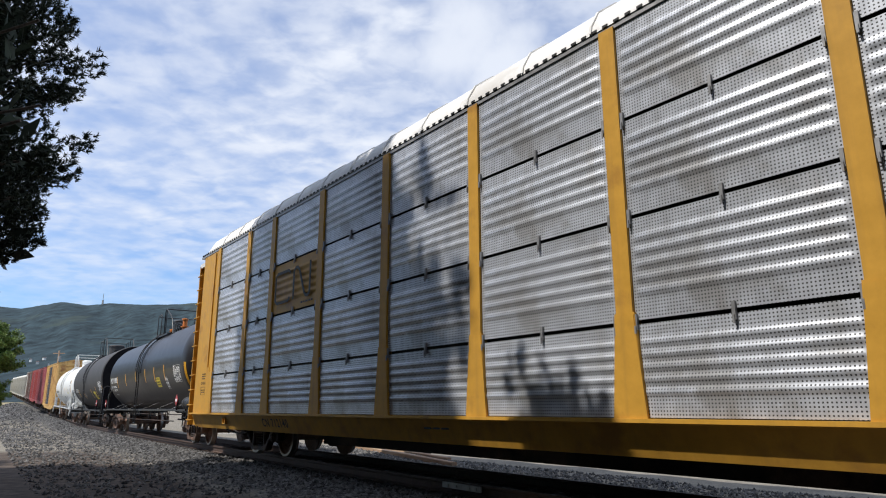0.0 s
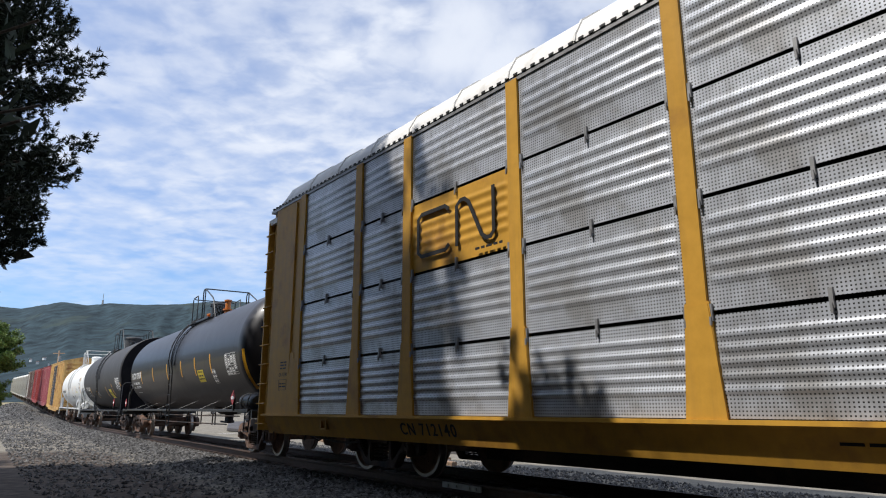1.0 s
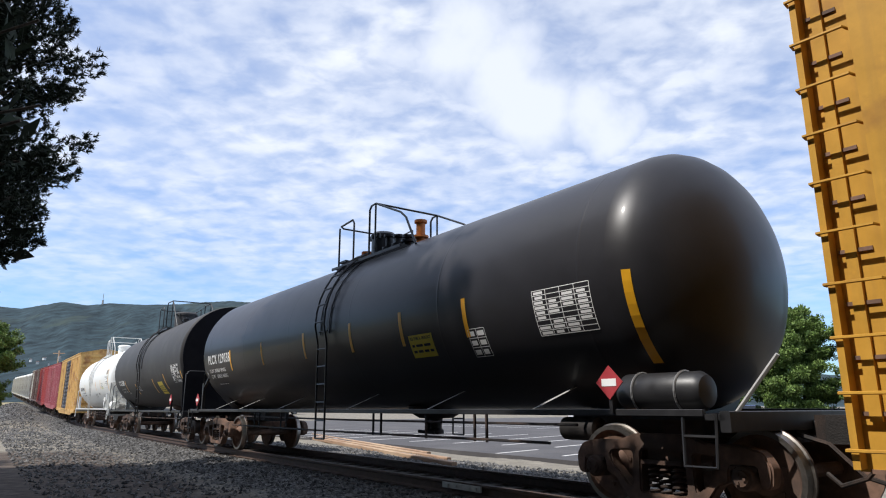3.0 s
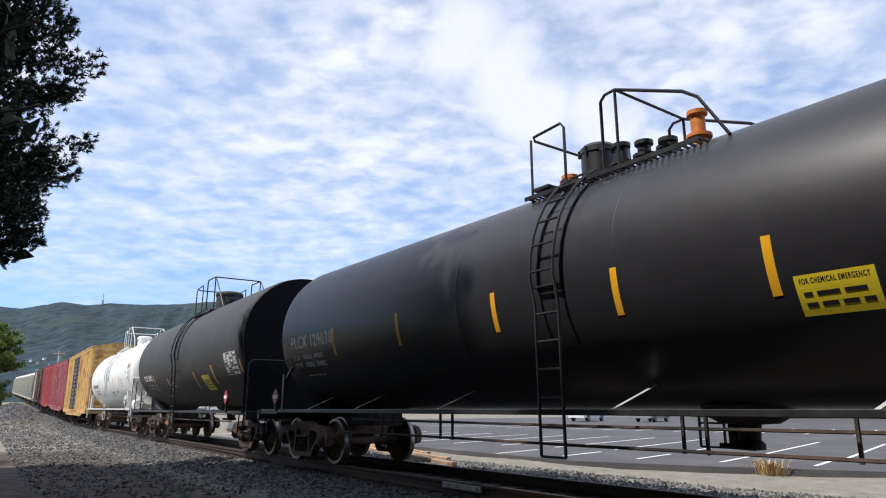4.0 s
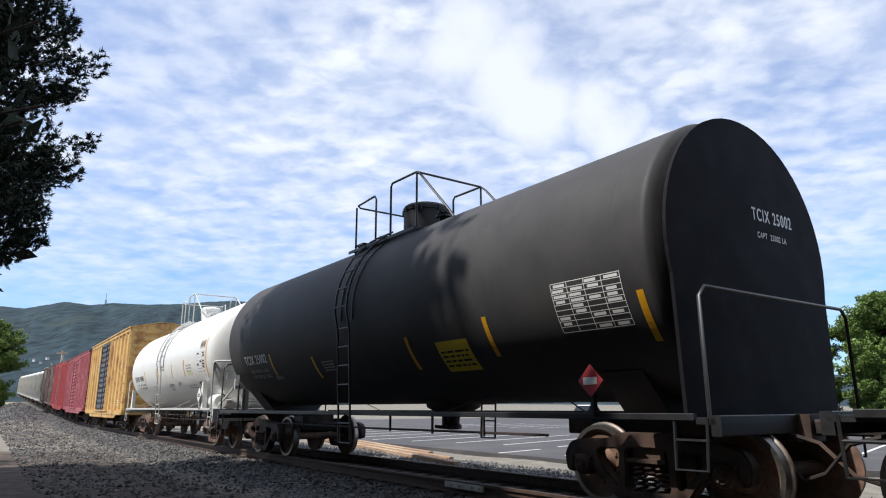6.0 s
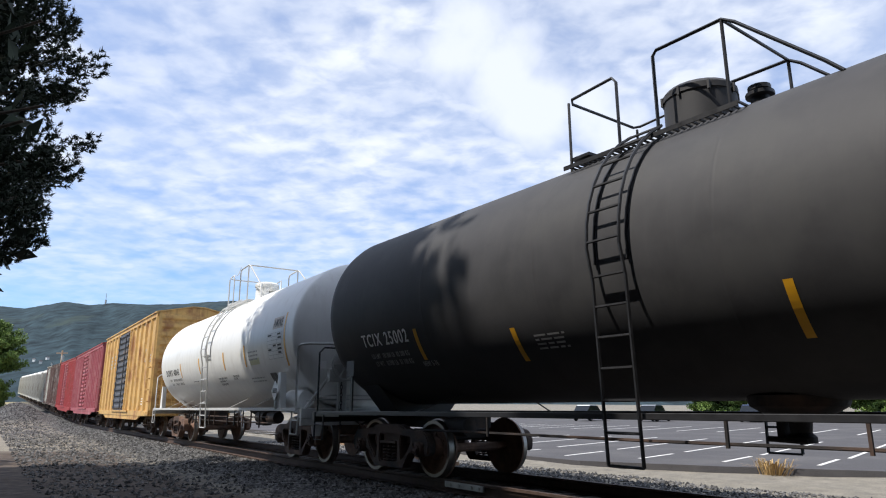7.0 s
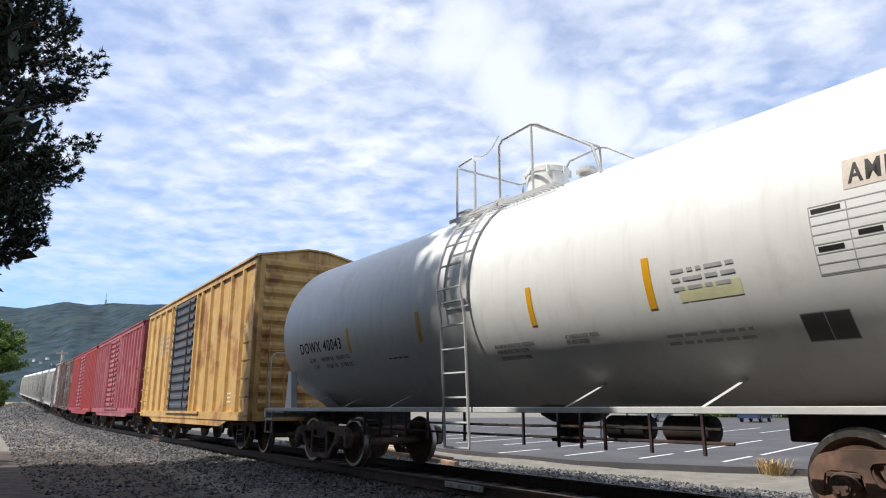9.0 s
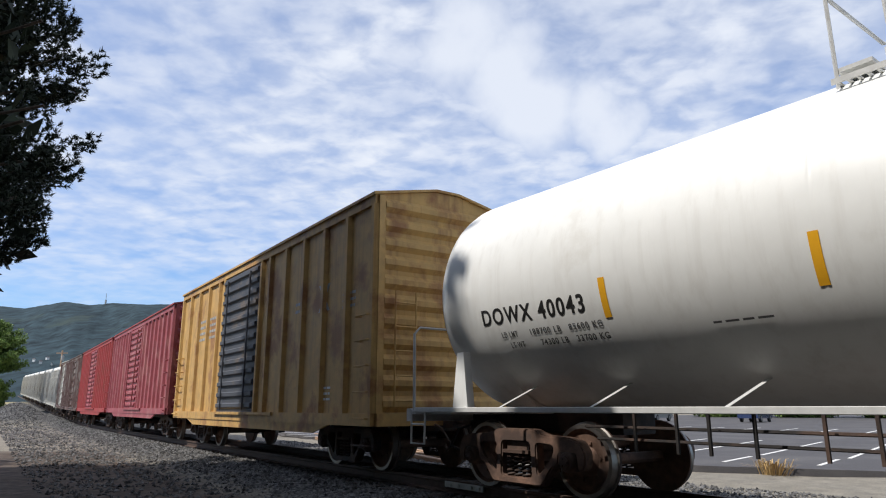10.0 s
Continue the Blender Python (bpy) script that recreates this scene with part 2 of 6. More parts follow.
M["steelrail"] = material("weathered rail steel", (0.10, 0.065, 0.05), 0.7, 0.4, var=0.3, grain=10, stretch=(1, 1, 1))
M["tie"] = material("tarred timber tie", (0.06, 0.047, 0.038), 0.85, var=0.4, grain=9, second=(0.12, 0.10, 0.085), blotch=0.4, bump=0.5, bump_scale=30)
M["stripe"] = material("amber reflective tape", (0.80, 0.40, 0.02), 0.35, var=0.06)
# blacker than the tank paint: the shaded tone of the tank head
M["headshade"] = material("flat black with the head's shade", (0.012, 0.011, 0.014), 0.7, var=0.2, grain=3, second=(0.018, 0.017, 0.019), blotch=0.4, spec=0.12)
M["letterwhite"] = material("white stencil paint", (0.88, 0.88, 0.87), 0.5, var=0.05)
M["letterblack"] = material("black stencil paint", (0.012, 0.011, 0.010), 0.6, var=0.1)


# ================= railway =================
def make_rail(side):
    """A flat-bottomed rail with head, web and foot, laid along the line."""
    prof = [(-0.036, 0.0), (0.036, 0.0), (0.036, -0.035), (0.01, -0.05), (0.01, -0.14), (0.07, -0.16), (0.07, -0.172),
            (-0.07, -0.172), (-0.07, -0.16), (-0.01, -0.14), (-0.01, -0.05), (-0.036, -0.035)]
    g = Geo()
    ss = np.arange(-40, 200, 1.0)
    n = len(prof)
    v, f = [], []
    for s in ss:
        v += [track(s, side + a, z) for a, z in prof]
    for i in range(len(ss) - 1):
        for k in range(n):
            f.append((i * n + k, i * n + (k + 1) % n, (i + 1) * n + (k + 1) % n, (i + 1) * n + k))
    g.mesh(v, f)
    return g


def nearest(x, y):
    """Along and across the line for points of the plain (arrays)."""
    u = -math.sin(PHI) * x + math.cos(PHI) * y
    w = math.cos(PHI) * x + math.sin(PHI) * y
    s = np.clip(u, -79, 250)
    for _ in range(4):
        cx, cy = np.interp(s, S_AXIS, LX), np.interp(s, S_AXIS, LY)
        ax, ay = np.interp(s + 0.5, S_AXIS, LX) - np.interp(s - 0.5, S_AXIS, LX), np.interp(s + 0.5, S_AXIS, LY) - np.interp(s - 0.5, S_AXIS, LY)
        s = np.clip(s + (x - cx) * ax + (y - cy) * ay, -79, 320)
    cx, cy = np.interp(s, S_AXIS, LX), np.interp(s, S_AXIS, LY)
    ax, ay = np.interp(s + 0.5, S_AXIS, LX) - np.interp(s - 0.5, S_AXIS, LX), np.interp(s + 0.5, S_AXIS, LY) - np.interp(s - 0.5, S_AXIS, LY)
    return s, -(x - cx) * ay + (y - cy) * ax


# ================= running gear =================
WHEEL_R = 0.43


def rounded(pts, r, n=3):
    """An outline with its corners rounded off."""
    out = []
    m = len(pts)
    for i in range(m):
        p, a, b = Vector(pts[i]), Vector(pts[i - 1]), Vector(pts[(i + 1) % m])
        da, db = a - p, b - p
        q = min(r, da.length * 0.45, db.length * 0.45)
        a, b = p + da.normalized() * q, p + db.normalized() * q
        for k in range(n + 1):
            t = k / n
            out.append(tuple(a * (1 - t) ** 2 + p * 2 * t * (1 - t) + b * t * t))
    return out


def side_frame_mesh(side, iron):
    """A cast truck side frame: arched top member, drooping pedestals, slanting lower arms and three openings."""
    half = [(0.0, 0.79), (0.32, 0.79), (0.52, 0.72), (0.88, 0.71), (1.06, 0.67), (1.15, 0.54), (1.13, 0.36), (1.02, 0.33), (1.0, 0.53),
            (0.74, 0.53), (0.72, 0.37), (0.62, 0.35), (0.44, 0.12), (0.0, 0.12)]
    outer = rounded(half[:-1] + [(-x, z) for x, z in half[::-1] if x > 0], 0.05)
    holes = [rounded([(-0.25, 0.63), (0.25, 0.63), (0.27, 0.21), (-0.27, 0.21)], 0.05)]
    for k in (-1, 1):
        holes.append(rounded([(k * 0.36, 0.62), (k * 0.66, 0.60), (k * 0.62, 0.47), (k * 0.38, 0.24)], 0.06))
    bm = bmesh.new()
    edges = []
    for ring in [outer] + holes:
        vs = [bm.verts.new((x, side * 0.94, z)) for x, z in ring]
        edges += [bm.edges.new((vs[i - 1], vs[i])) for i in range(len(vs))]
    bmesh.ops.triangle_fill(bm, edges=edges, use_beauty=True)
    grown = bmesh.ops.extrude_face_region(bm, geom=bm.faces[:])["geom"]
    bmesh.ops.translate(bm, verts=[v for v in grown if isinstance(v, bmesh.types.BMVert)], vec=(0, side * 0.15, 0))
    bmesh.ops.recalc_face_normals(bm, faces=bm.faces)
    rim = [e for e in bm.edges if len(e.link_faces) == 2 and e.calc_face_angle(0) > 1.2 and abs(e.verts[0].co.y - e.verts[1].co.y) < 1e-4]
    bmesh.ops.bevel(bm, geom=rim, offset=0.018, segments=2, affect="EDGES")
    me = bpy.data.meshes.new("side_frame")
    bm.to_mesh(me)
    bm.free()
    me.materials.append(iron)
    me.shade_smooth()
    me.set_sharp_from_angle(angle=radians(40))
    return me


def bearing_geo(side):
    """A roller bearing with a bolted end cap, seated in its adapter."""
    g = Geo()
    for x in (0.0,):
        g.lathe([(side * 0.9, 0.115), (side * 1.10, 0.115), (side * 1.12, 0.10), (side * 1.125, 0.075), (side * 1.15, 0.07), (side * 1.155, 0.02)], "y", 18, (x, 0, WHEEL_R))
        g.box(x - 0.13, x + 0.13, *sorted((side * 0.93, side * 1.09)), WHEEL_R + 0.06, WHEEL_R + 0.11, 0.01)
        for q in range(3):
            t = q * 2.094 + 0.5
            g.box(x + 0.045 * math.sin(t) - 0.013, x + 0.045 * math.sin(t) + 0.013, *sorted((side * 1.15, side * 1.168)), WHEEL_R + 0.045 * math.cos(t) - 0.013, WHEEL_R + 0.045 * math.cos(t) + 0.013)
    return g


def spring_geo(side):
    g = Geo()
    for x in (-0.14, 0.0, 0.14):
        pts = [(x + 0.062 * math.cos(a), side * 1.01 + 0.062 * math.sin(a), 0.22 + 0.26 * a / 31.4) for a in np.linspace(0, 31.4, 50)]
        g.tube(pts, 0.014, 5)
    g.box(-0.24, 0.24, side * 1.0 - 0.1, side * 1.0 + 0.1, 0.49, 0.53)
    return g


def wheelset_geo():
    """An axle with two flanged, dished wheels."""
    g = Geo()
    g.lathe([(-1.05, 0.07), (1.05, 0.07)], "y", 10)
    for k in (-1, 1):
        prof = [(k * 0.675, 0.10), (k * 0.675, 0.455), (k * 0.705, 0.455), (k * 0.715, WHEEL_R + 0.004), (k * 0.805, WHEEL_R - 0.006),
                (k * 0.805, 0.375), (k * 0.765, 0.34), (k * 0.74, 0.18), (k * 0.80, 0.13), (k * 0.83, 0.07)]
        n0 = len(g.f)
        g.lathe(prof, "y", 32)
        for q in range(n0, len(g.f)):
            ring = (q - n0) // 32
            g.m[q] = 1 if ring in (2, 3, 4) else 0
    for a in range(6):
        t = a * math.pi / 3
        g.box(0.22 * math.cos(t) - 0.02, 0.22 * math.cos(t) + 0.02, 0.735, 0.765, 0.22 * math.sin(t) - 0.02, 0.22 * math.sin(t) + 0.02)
    return g


GEAR = {}
ROLLING = []


def add_truck(parent, x, iron):
    if not GEAR:
        GEAR["wheel"] = wheelset_geo().data("wheelset", [M["rustiron"], M["tread"]], 35)
        for side in (-1, 1):
            GEAR["spring", side] = spring_geo(side).data("spring_nest", M["iron"], 40)
    if iron.name not in GEAR:
        GEAR[iron.name] = {side: side_frame_mesh(side, iron) for side in (-1, 1)}
        for side in (-1, 1):
            GEAR[iron.name]["bearing", side] = bearing_geo(side).data("bearing", iron, 40)
        b = Geo()
        b.box(-0.2, 0.2, -1.04, 1.04, 0.5, 0.7, 0.03)
        b.lathe([(0.7, 0.3), (0.78, 0.3)], "z", 16)
        for k in (-1, 1):
            b.box(k * 0.42 - 0.05, k * 0.42 + 0.05, -0.8, 0.8, 0.33, 0.45)
            for s in (-1, 1):
                b.box(k * 0.44 - 0.06, k * 0.44 + 0.04, s * 0.68, s * 0.82, 0.28, 0.58)
        GEAR[iron.name]["bolster"] = b.data("truck", iron)
    tr = part("truck", GEAR[iron.name]["bolster"], None, parent, "four-wheeled cast iron truck", m=pose(x, 0, 0))
    for side in (-1, 1):
        part("side_frame", GEAR[iron.name][side], None, tr)
        part("spring_nest", GEAR["spring", side], None, tr)
        for k in (-0.87, 0.87):
            part("bearing", GEAR[iron.name]["bearing", side], None, tr, m=pose(k, 0, 0))
    for k in (-0.87, 0.87):
        w = part("wheelset", GEAR["wheel"], None, tr, "rusty wheels with bright treads", m=pose(k, 0, WHEEL_R))
        ROLLING.append((w, k))
    return tr


def add_coupler(parent, x, k, reach=0.7):
    """Draft gear, knuckle and brake hose at one end; k: which way it points."""
    g = Geo()
    g.box(*sorted((x, x + k * (reach + 0.05))), -0.08, 0.08, 0.78, 0.93, 0.02)
    e = x + k * reach
    g.prism([(e, -0.16), (e + k * 0.22, -0.18), (e + k * 0.3, -0.05), (e + k * 0.16, 0.0), (e + k * 0.3, 0.12), (e + k * 0.18, 0.19), (e, 0.15)], 0.72, 0.98, "xy")
    g.tube([(x, 0.32, 0.8), (x + k * 0.3, 0.34, 0.72), (x + k * 0.55, 0.3, 0.45), (x + k * 0.8, 0.2, 0.36), (x + k * 0.95, 0.1, 0.45)], 0.022, 6)
    part("coupler", g, M["iron"], parent, "knuckle coupler with a hanging air hose", smooth=40)


# ================= lettering =================
def text_mesh(body, height, width=None, shear=0.0):
    """Flat letters in the xz plane, mirrored to be read from the near side (reading towards falling x)."""
    cu = bpy.data.curves.new("letters", "FONT")
    cu.body, cu.size = body, 1.0
    cu.offset = 0.012
    cu.space_character = 1.22
    ob = bpy.data.objects.new("letters", cu)
    me = bpy.data.meshes.new_from_object(ob)
    bpy.data.objects.remove(ob)
    co = np.empty(len(me.vertices) * 3)
    me.vertices.foreach_get("co", co)
    co = co.reshape(-1, 3)
    lo, hi = co.min(0), co.max(0)
    sz = height / (hi[1] - lo[1])
    sx = width / (hi[0] - lo[0]) if width else sz
    out = np.zeros_like(co)
    out[:, 0] = -(co[:, 0] - lo[0]) * sx
    out[:, 2] = (co[:, 1] - lo[1]) * sz
    faces = [tuple(p.vertices) for p in me.polygons]
    # heavier strokes: three thin layers, each a hair aside of the last
    n, w = len(out), height * 0.018
    rows = [out + np.array([k * w, 0.0003 * (k + 1), 0]) for k in (-1, 0, 1)]
    return np.concatenate(rows), [tuple(i + k * n for i in f) for k in range(3) for f in faces]


def on_shell(g, pts, faces, r, zc, proud=0.006, side=1):
    bm = bmesh.new()
    vs = [bm.verts.new(p) for p in pts]
    for q in faces:
        bm.faces.new([vs[i] for i in q])
    # slice the letters so that they bend with the shell
    for z in np.arange(min(p[2] for p in pts) + 0.03, max(p[2] for p in pts), 0.03):
        bmesh.ops.bisect_plane(bm, geom=bm.verts[:] + bm.edges[:] + bm.faces[:], plane_co=(0, 0, z), plane_no=(0, 0, 1))
    bm.verts.index_update()
    pts = [tuple(q.co) for q in bm.verts]
    faces = [tuple(q.index for q in p.verts) for p in bm.faces]
    bm.free()
    v = [(x, side * (math.sqrt(max(0.01, r * r - (z - zc) ** 2)) + proud + d), z) for x, d, z in pts]
    g.mesh(v, faces)


def shell_patch(g, x0, x1, z0, z1, r, zc, proud=0.005, n=6):
    """A decal rectangle curved round the tank."""
    for i in range(n):
        a, b = z0 + (z1 - z0) * i / n, z0 + (z1 - z0) * (i + 1) / n
        ya, yb = (math.sqrt(max(0.01, r * r - (q - zc) ** 2)) + proud for q in (a, b))
        g.face((x0, ya, a), (x1, ya, a), (x1, yb, b), (x0, yb, b))


def bars(g, rng, x0, x1, z0, z1, rows, put):
    """Unreadable small print as rows of short bars."""
    h = (z1 - z0) / rows
    for i in range(rows):
        x = x1
        while x > x0 + 0.03:
            w = min(rng.uniform(0.05, 0.2), x - x0)
            put(g, x - w, x, z1 - (i + 0.66) * h, z1 - (i + 0.24) * h)
            x -= w + 0.035


# ================= tank cars =================
def tank_profile(a, b, r, dome, dome_b=None, n=9):
    """Shell outline from head to head with ellipsoidal heads."""
    dome_b = dome_b or dome
    prof = [(a + dome * (1 - math.cos(math.pi / 2 * i / n)), max(0.02, r * math.sin(math.pi / 2 * i / n))) for i in range(n + 1)]
    seg = [(a + dome + 0.03, r)]
    courses = np.linspace(a + dome + 0.4, b - dome_b - 0.4, 6)
    mid = []
    for c in courses:
        mid += [(c - 0.3, r), (c - 0.03, r), (c - 0.02, r), (c - 0.006, r + 0.002), (c + 0.006, r + 0.002), (c + 0.02, r), (c + 0.03, r), (c + 0.3, r)]
    other = [(b - dome_b * (1 - math.cos(math.pi / 2 * i / n)), max(0.02, r * math.sin(math.pi / 2 * i / n))) for i in range(n, -1, -1)]
    return prof + seg + mid + [(b - dome_b - 0.03, r)] + other


def arc_bar(g, x, r, zc, a0, a1, thick, n=14):
    """A bar bent round the shell, angles from the near side upwards."""
    pts = [(x, r * math.cos(a), zc + r * math.sin(a)) for a in np.linspace(a0, a1, n)]
    g.tube(pts, thick, 5)


def tank_car(name, label, spec):
    c, half, a, b, r, zc, dome = spec["centre"], spec["half"], spec["a"], spec["b"], spec["r"], spec["zc"], spec["dome"]
    paint, trim, iron = spec["paint"], spec["trim"], spec["iron"]
    rng = random.Random(spec["seed"])
    car = tagged(new(name), label, "tank car", "cars of the freight train")
    part("tank", Geo().lathe(tank_profile(a, b, r, dome, spec.get("dome_b")), "x", 144, (0, 0, zc)), paint, car, spec["tank_label"], smooth=50)
    # sill, running board, end platforms
    sz = spec["sill"]
    e0, e1 = spec.get("e0", a - 0.35), spec.get("e1", b + 0.35)
    for x0, x1 in ((e0, e0 + 2.9), (e1 - 2.9, e1)):
        part("stub_sill", Geo().box(x0, x1, -0.32, 0.32, 0.72, sz - 0.03, 0.02), spec["under"], car)
    for k in (-1, 1):
        g = Geo()
        g.box(e0 + 0.2, e1 - 0.2, k * 1.5 - 0.025, k * 1.5 + 0.025, sz - 0.03, sz + 0.035, 0.006)
        part("side_rail", g, trim, car)
    for k, e in ((-1, e0), (1, e1)):
        g = Geo()
        x0, x1 = sorted((e, e - k * 1.0))
        g.box(x0, x1, -1.5, 1.5, sz - 0.06, sz - 0.01, 0.006)
        g.box(e - 0.05, e + 0.05, -1.5, 1.5, sz - 0.16, sz + 0.02, 0.008)
        part("end_platform", g, trim, car, "steel end platform")
        # saddle under the tank
        g = Geo()
        xs = (a + 1.1) if k < 0 else (b - 1.1)
        th = np.linspace(math.radians(232), math.radians(308), 12)
        out = [(math.cos(t) * (r + 0.012), zc + math.sin(t) * (r + 0.012)) for t in th]
        g.prism(out + [(0.5, sz - 0.05), (-0.5, sz - 0.05)], xs - 0.3, xs + 0.3, "yz")
        part("saddle", g, paint, car)
        # upright grab rail on the end platform
        g = Geo()
        xe = e - k * 0.08
        hg = spec["grab"]
        if k < 0 and spec.get("near_rail"):
            part("end_handrail", g.tube(spec["near_rail"], 0.024, 7), trim, car, smooth=60)
        elif hg:
          g.tube([(xe, 1.46, sz), (xe, 1.46, sz + hg - 0.1), (xe, 1.36, sz + hg), (xe, -1.36, sz + hg), (xe, -1.46, sz + hg - 0.1), (xe, -1.46, sz)], 0.02, 6)
          part("end_handrail", g, trim, car, smooth=60)
        # corner steps
        for s in (-1, 1):
            g = Geo()
            x2 = e - k * 0.42
            g.tube([(xe, s * 1.5, sz), (xe - k * 0.02, s * 1.52, sz - 0.46), (x2, s * 1.52, sz - 0.46), (x2, s * 1.5, sz)], 0.017, 5)
            g.tube([(xe, s * 1.51, sz - 0.2), (x2, s * 1.51, sz - 0.2)], 0.014, 5)
            part("corner_step", g, trim, car, smooth=60)
    # slanting struts between rail and shell
    for x in spec["struts"]:
        for s in (-1, 1):
            g = Geo()
            zs = sz + 0.29
            yy = math.sqrt(r * r - (zs - zc) ** 2)
            g.prism([(x, sz), (x + 0.045, sz), (x - 0.155, zs), (x - 0.2, zs)], 1.475, 1.49)
            g.v = [(p[0], s * (p[1] if p[2] < sz + 0.1 else p[1] - 1.48 + yy + 0.02), p[2]) for p in g.v]
            part("strut", g, spec["strut_paint"], car)
    # plate over the head, painted black for the shade on it
    if spec.get("shield"):
        g = Geo()
        arch = [((r - 0.03) * math.cos(t), zc + (r - 0.03) * math.sin(t)) for t in np.linspace(-0.25, math.pi + 0.25, 33)]
        g.prism([(-1.46, sz), (1.46, sz)] + arch, a - 0.05, a - 0.01, "yz")
        part("head_shield", g, M["headshade"], car, "steel plate before the tank head, its shade painted black")
    # platform on top with railings, manway and valves
    p0, p1 = spec["plat"]
    top = zc + r
    yl, yr = -0.6, 0.85
    floor = {yl: top - 0.11, yr: top - 0.24}
    g = Geo()
    for s in (yl, yr):
        g.box(p0, p1, s + 0.145, s + 0.16, floor[s] - 0.03, floor[s] + 0.025)
        g.box(p0, p1, s - 0.16, s - 0.145, floor[s] - 0.03, floor[s] + 0.025)
    for x in np.arange(p0, p1 + 0.01, 0.08):
        for s in (yl, yr):
            g.box(x - 0.012, x + 0.012, s - 0.155, s + 0.155, floor[s], floor[s] + 0.02)
    g.box(p1 - 0.3, p1, yl, yr, top - 0.1, top - 0.06)
    part("walkway", g, trim, car, "grating walkway round the manway")
    hr = spec["rail_h"]
    gate, gate2 = spec["gates"]
    for y, nm in ((yr, 1), (yl, 0)):
        g = Geo()
        way = spec["rail"]
        g.tube([(x, y, top + dz) for x, dz in way], 0.021, 6)
        g.tube([(way[3][0], y, floor[y]), (way[3][0], y, top + way[3][1])], 0.02, 5)
        part("handrail", g, trim, car, smooth=60)
    g = Geo()
    xr, zr = spec["rail"][3]
    g.tube([(xr, yr, top + zr), (xr, yl, top + zr)], 0.02, 6)
    part("cross_rail", g, trim, car, smooth=60)
    g = Geo()
    z2 = top + hr * 0.93
    g.tube([(gate2, yr, floor[yr]), (gate2, yr, z2 - 0.08), (gate2 + 0.06, yr, z2), (p1 - 0.06, yr, z2 - 0.03), (p1, yr - 0.08, z2 - 0.05), (p1, yl + 0.08, z2 - 0.05), (p1 - 0.06, yl, z2 - 0.03), (gate2 + 0.06, yl, z2), (gate2, yl, top - 0.1)], 0.02, 6)
    for y in (yl, yr):
        g.tube([(p1, y, z2 - 0.06), (p1, y, top - 0.28)], 0.02, 5)
    part("end_railing", g, trim, car, smooth=60)
    if spec["chain"]:
        g = Geo()
        g.tube([(gate2 + (gate - gate2) * t, yr, z2 + 0.02 + (hr * 0.14) * t * t * 1.2 - 0.1 * math.sin(math.pi * t)) for t in np.linspace(0, 1, 9)], 0.011, 4)
        part("chain", g, trim, car)
    mx = (p0 + p1) / 2 + spec.get("man_dx", 0.15)
    g = Geo()
    mr, mh = spec["manway"]
    g.lathe([(top - 0.1, mr), (top + mh - 0.1, mr), (top + mh - 0.09, mr + 0.015), (top + mh - 0.02, mr + 0.015), (top + mh + 0.03, mr - 0.03), (top + mh + 0.05, mr - 0.12), (top + mh + 0.055, 0.03)], "z", 24, (mx, 0.15, 0))
    for i in range(8):
        t = i * math.pi / 4
        g.box(mx + (mr + 0.02) * math.cos(t) - 0.014, mx + (mr + 0.02) * math.cos(t) + 0.014, 0.15 + (mr + 0.02) * math.sin(t) - 0.014, 0.15 + (mr + 0.02) * math.sin(t) + 0.014, top + mh - 0.13, top + mh - 0.02)
    part("manway", g, spec["manpaint"], car, "bolted manway dome", smooth=40)
    for dx, mat, hh in spec["valves"]:
        g = Geo()
        g.lathe([(top - 0.1, 0.1), (top + 0.06, 0.1), (top + 0.07, 0.15), (top + 0.11, 0.15), (top + 0.12, 0.085), (top + hh, 0.085), (top + hh + 0.02, 0.12), (top + hh + 0.07, 0.12), (top + hh + 0.09, 0.03)], "z", 14, (mx + dx, 0.3, 0))
        part("safety_valve", g, mat, car, smooth=40)
    # ladder up the side
    for side in (1, -1):
        x0, x1 = spec["ladder"]
        g = Geo()
        rr = r + 0.13
        a1 = math.radians(62)
        zst = sz - 0.48
        for x in (x0, x1):
            pts = [(x, side * 1.56, zst), (x, side * (r + 0.06), zc - 0.35)]
            pts += [(x, side * rr * math.cos(t), zc + rr * math.sin(t)) for t in np.linspace(0, a1, 8)]
            g.tube(pts, 0.02, 5)
            arc = [(x, side * (r + 0.02) * math.cos(t), zc + (r + 0.02) * math.sin(t)) for t in np.linspace(-0.1, a1, 8)]
            g.tube(arc, 0.014, 4)
        part("ladder", g, trim, car, smooth=60)
        zs = list(np.arange(zst, zc - 0.05, 0.32))
        for z in zs:
            g = Geo()
            t = (z - zst) / (zc - 0.35 - zst)
            y = 1.56 + (r + 0.06 - 1.56) * min(1, t)
            g.tube([(x0, side * y, z), (x1, side * y, z)], 0.016, 5)
            part("rung", g, trim, car)
        for t in np.arange(0.04, a1, 0.2):
            g = Geo()
            g.tube([(x0, side * rr * math.cos(t), zc + rr * math.sin(t)), (x1, side * rr * math.cos(t), zc + rr * math.sin(t))], 0.016, 5)
            part("rung", g, trim, car)
    # rods and hangers below
    for z, x0, x1, y in spec["rods"]:
        g = Geo()
        g.tube([(x0, y, z), ((x0 + x1) / 2, y, z - 0.015), (x1, y, z)], 0.018, 5)
        part("brake_rod", g, M["iron"], car)
    for x, z, y in spec["hangers"]:
        g = Geo()
        g.box(x - 0.014, x + 0.014, y - 0.014, y + 0.014, z, sz)
        part("hanger", g, M["iron"], car)
    g = Geo()
    ox = spec["outlet"]
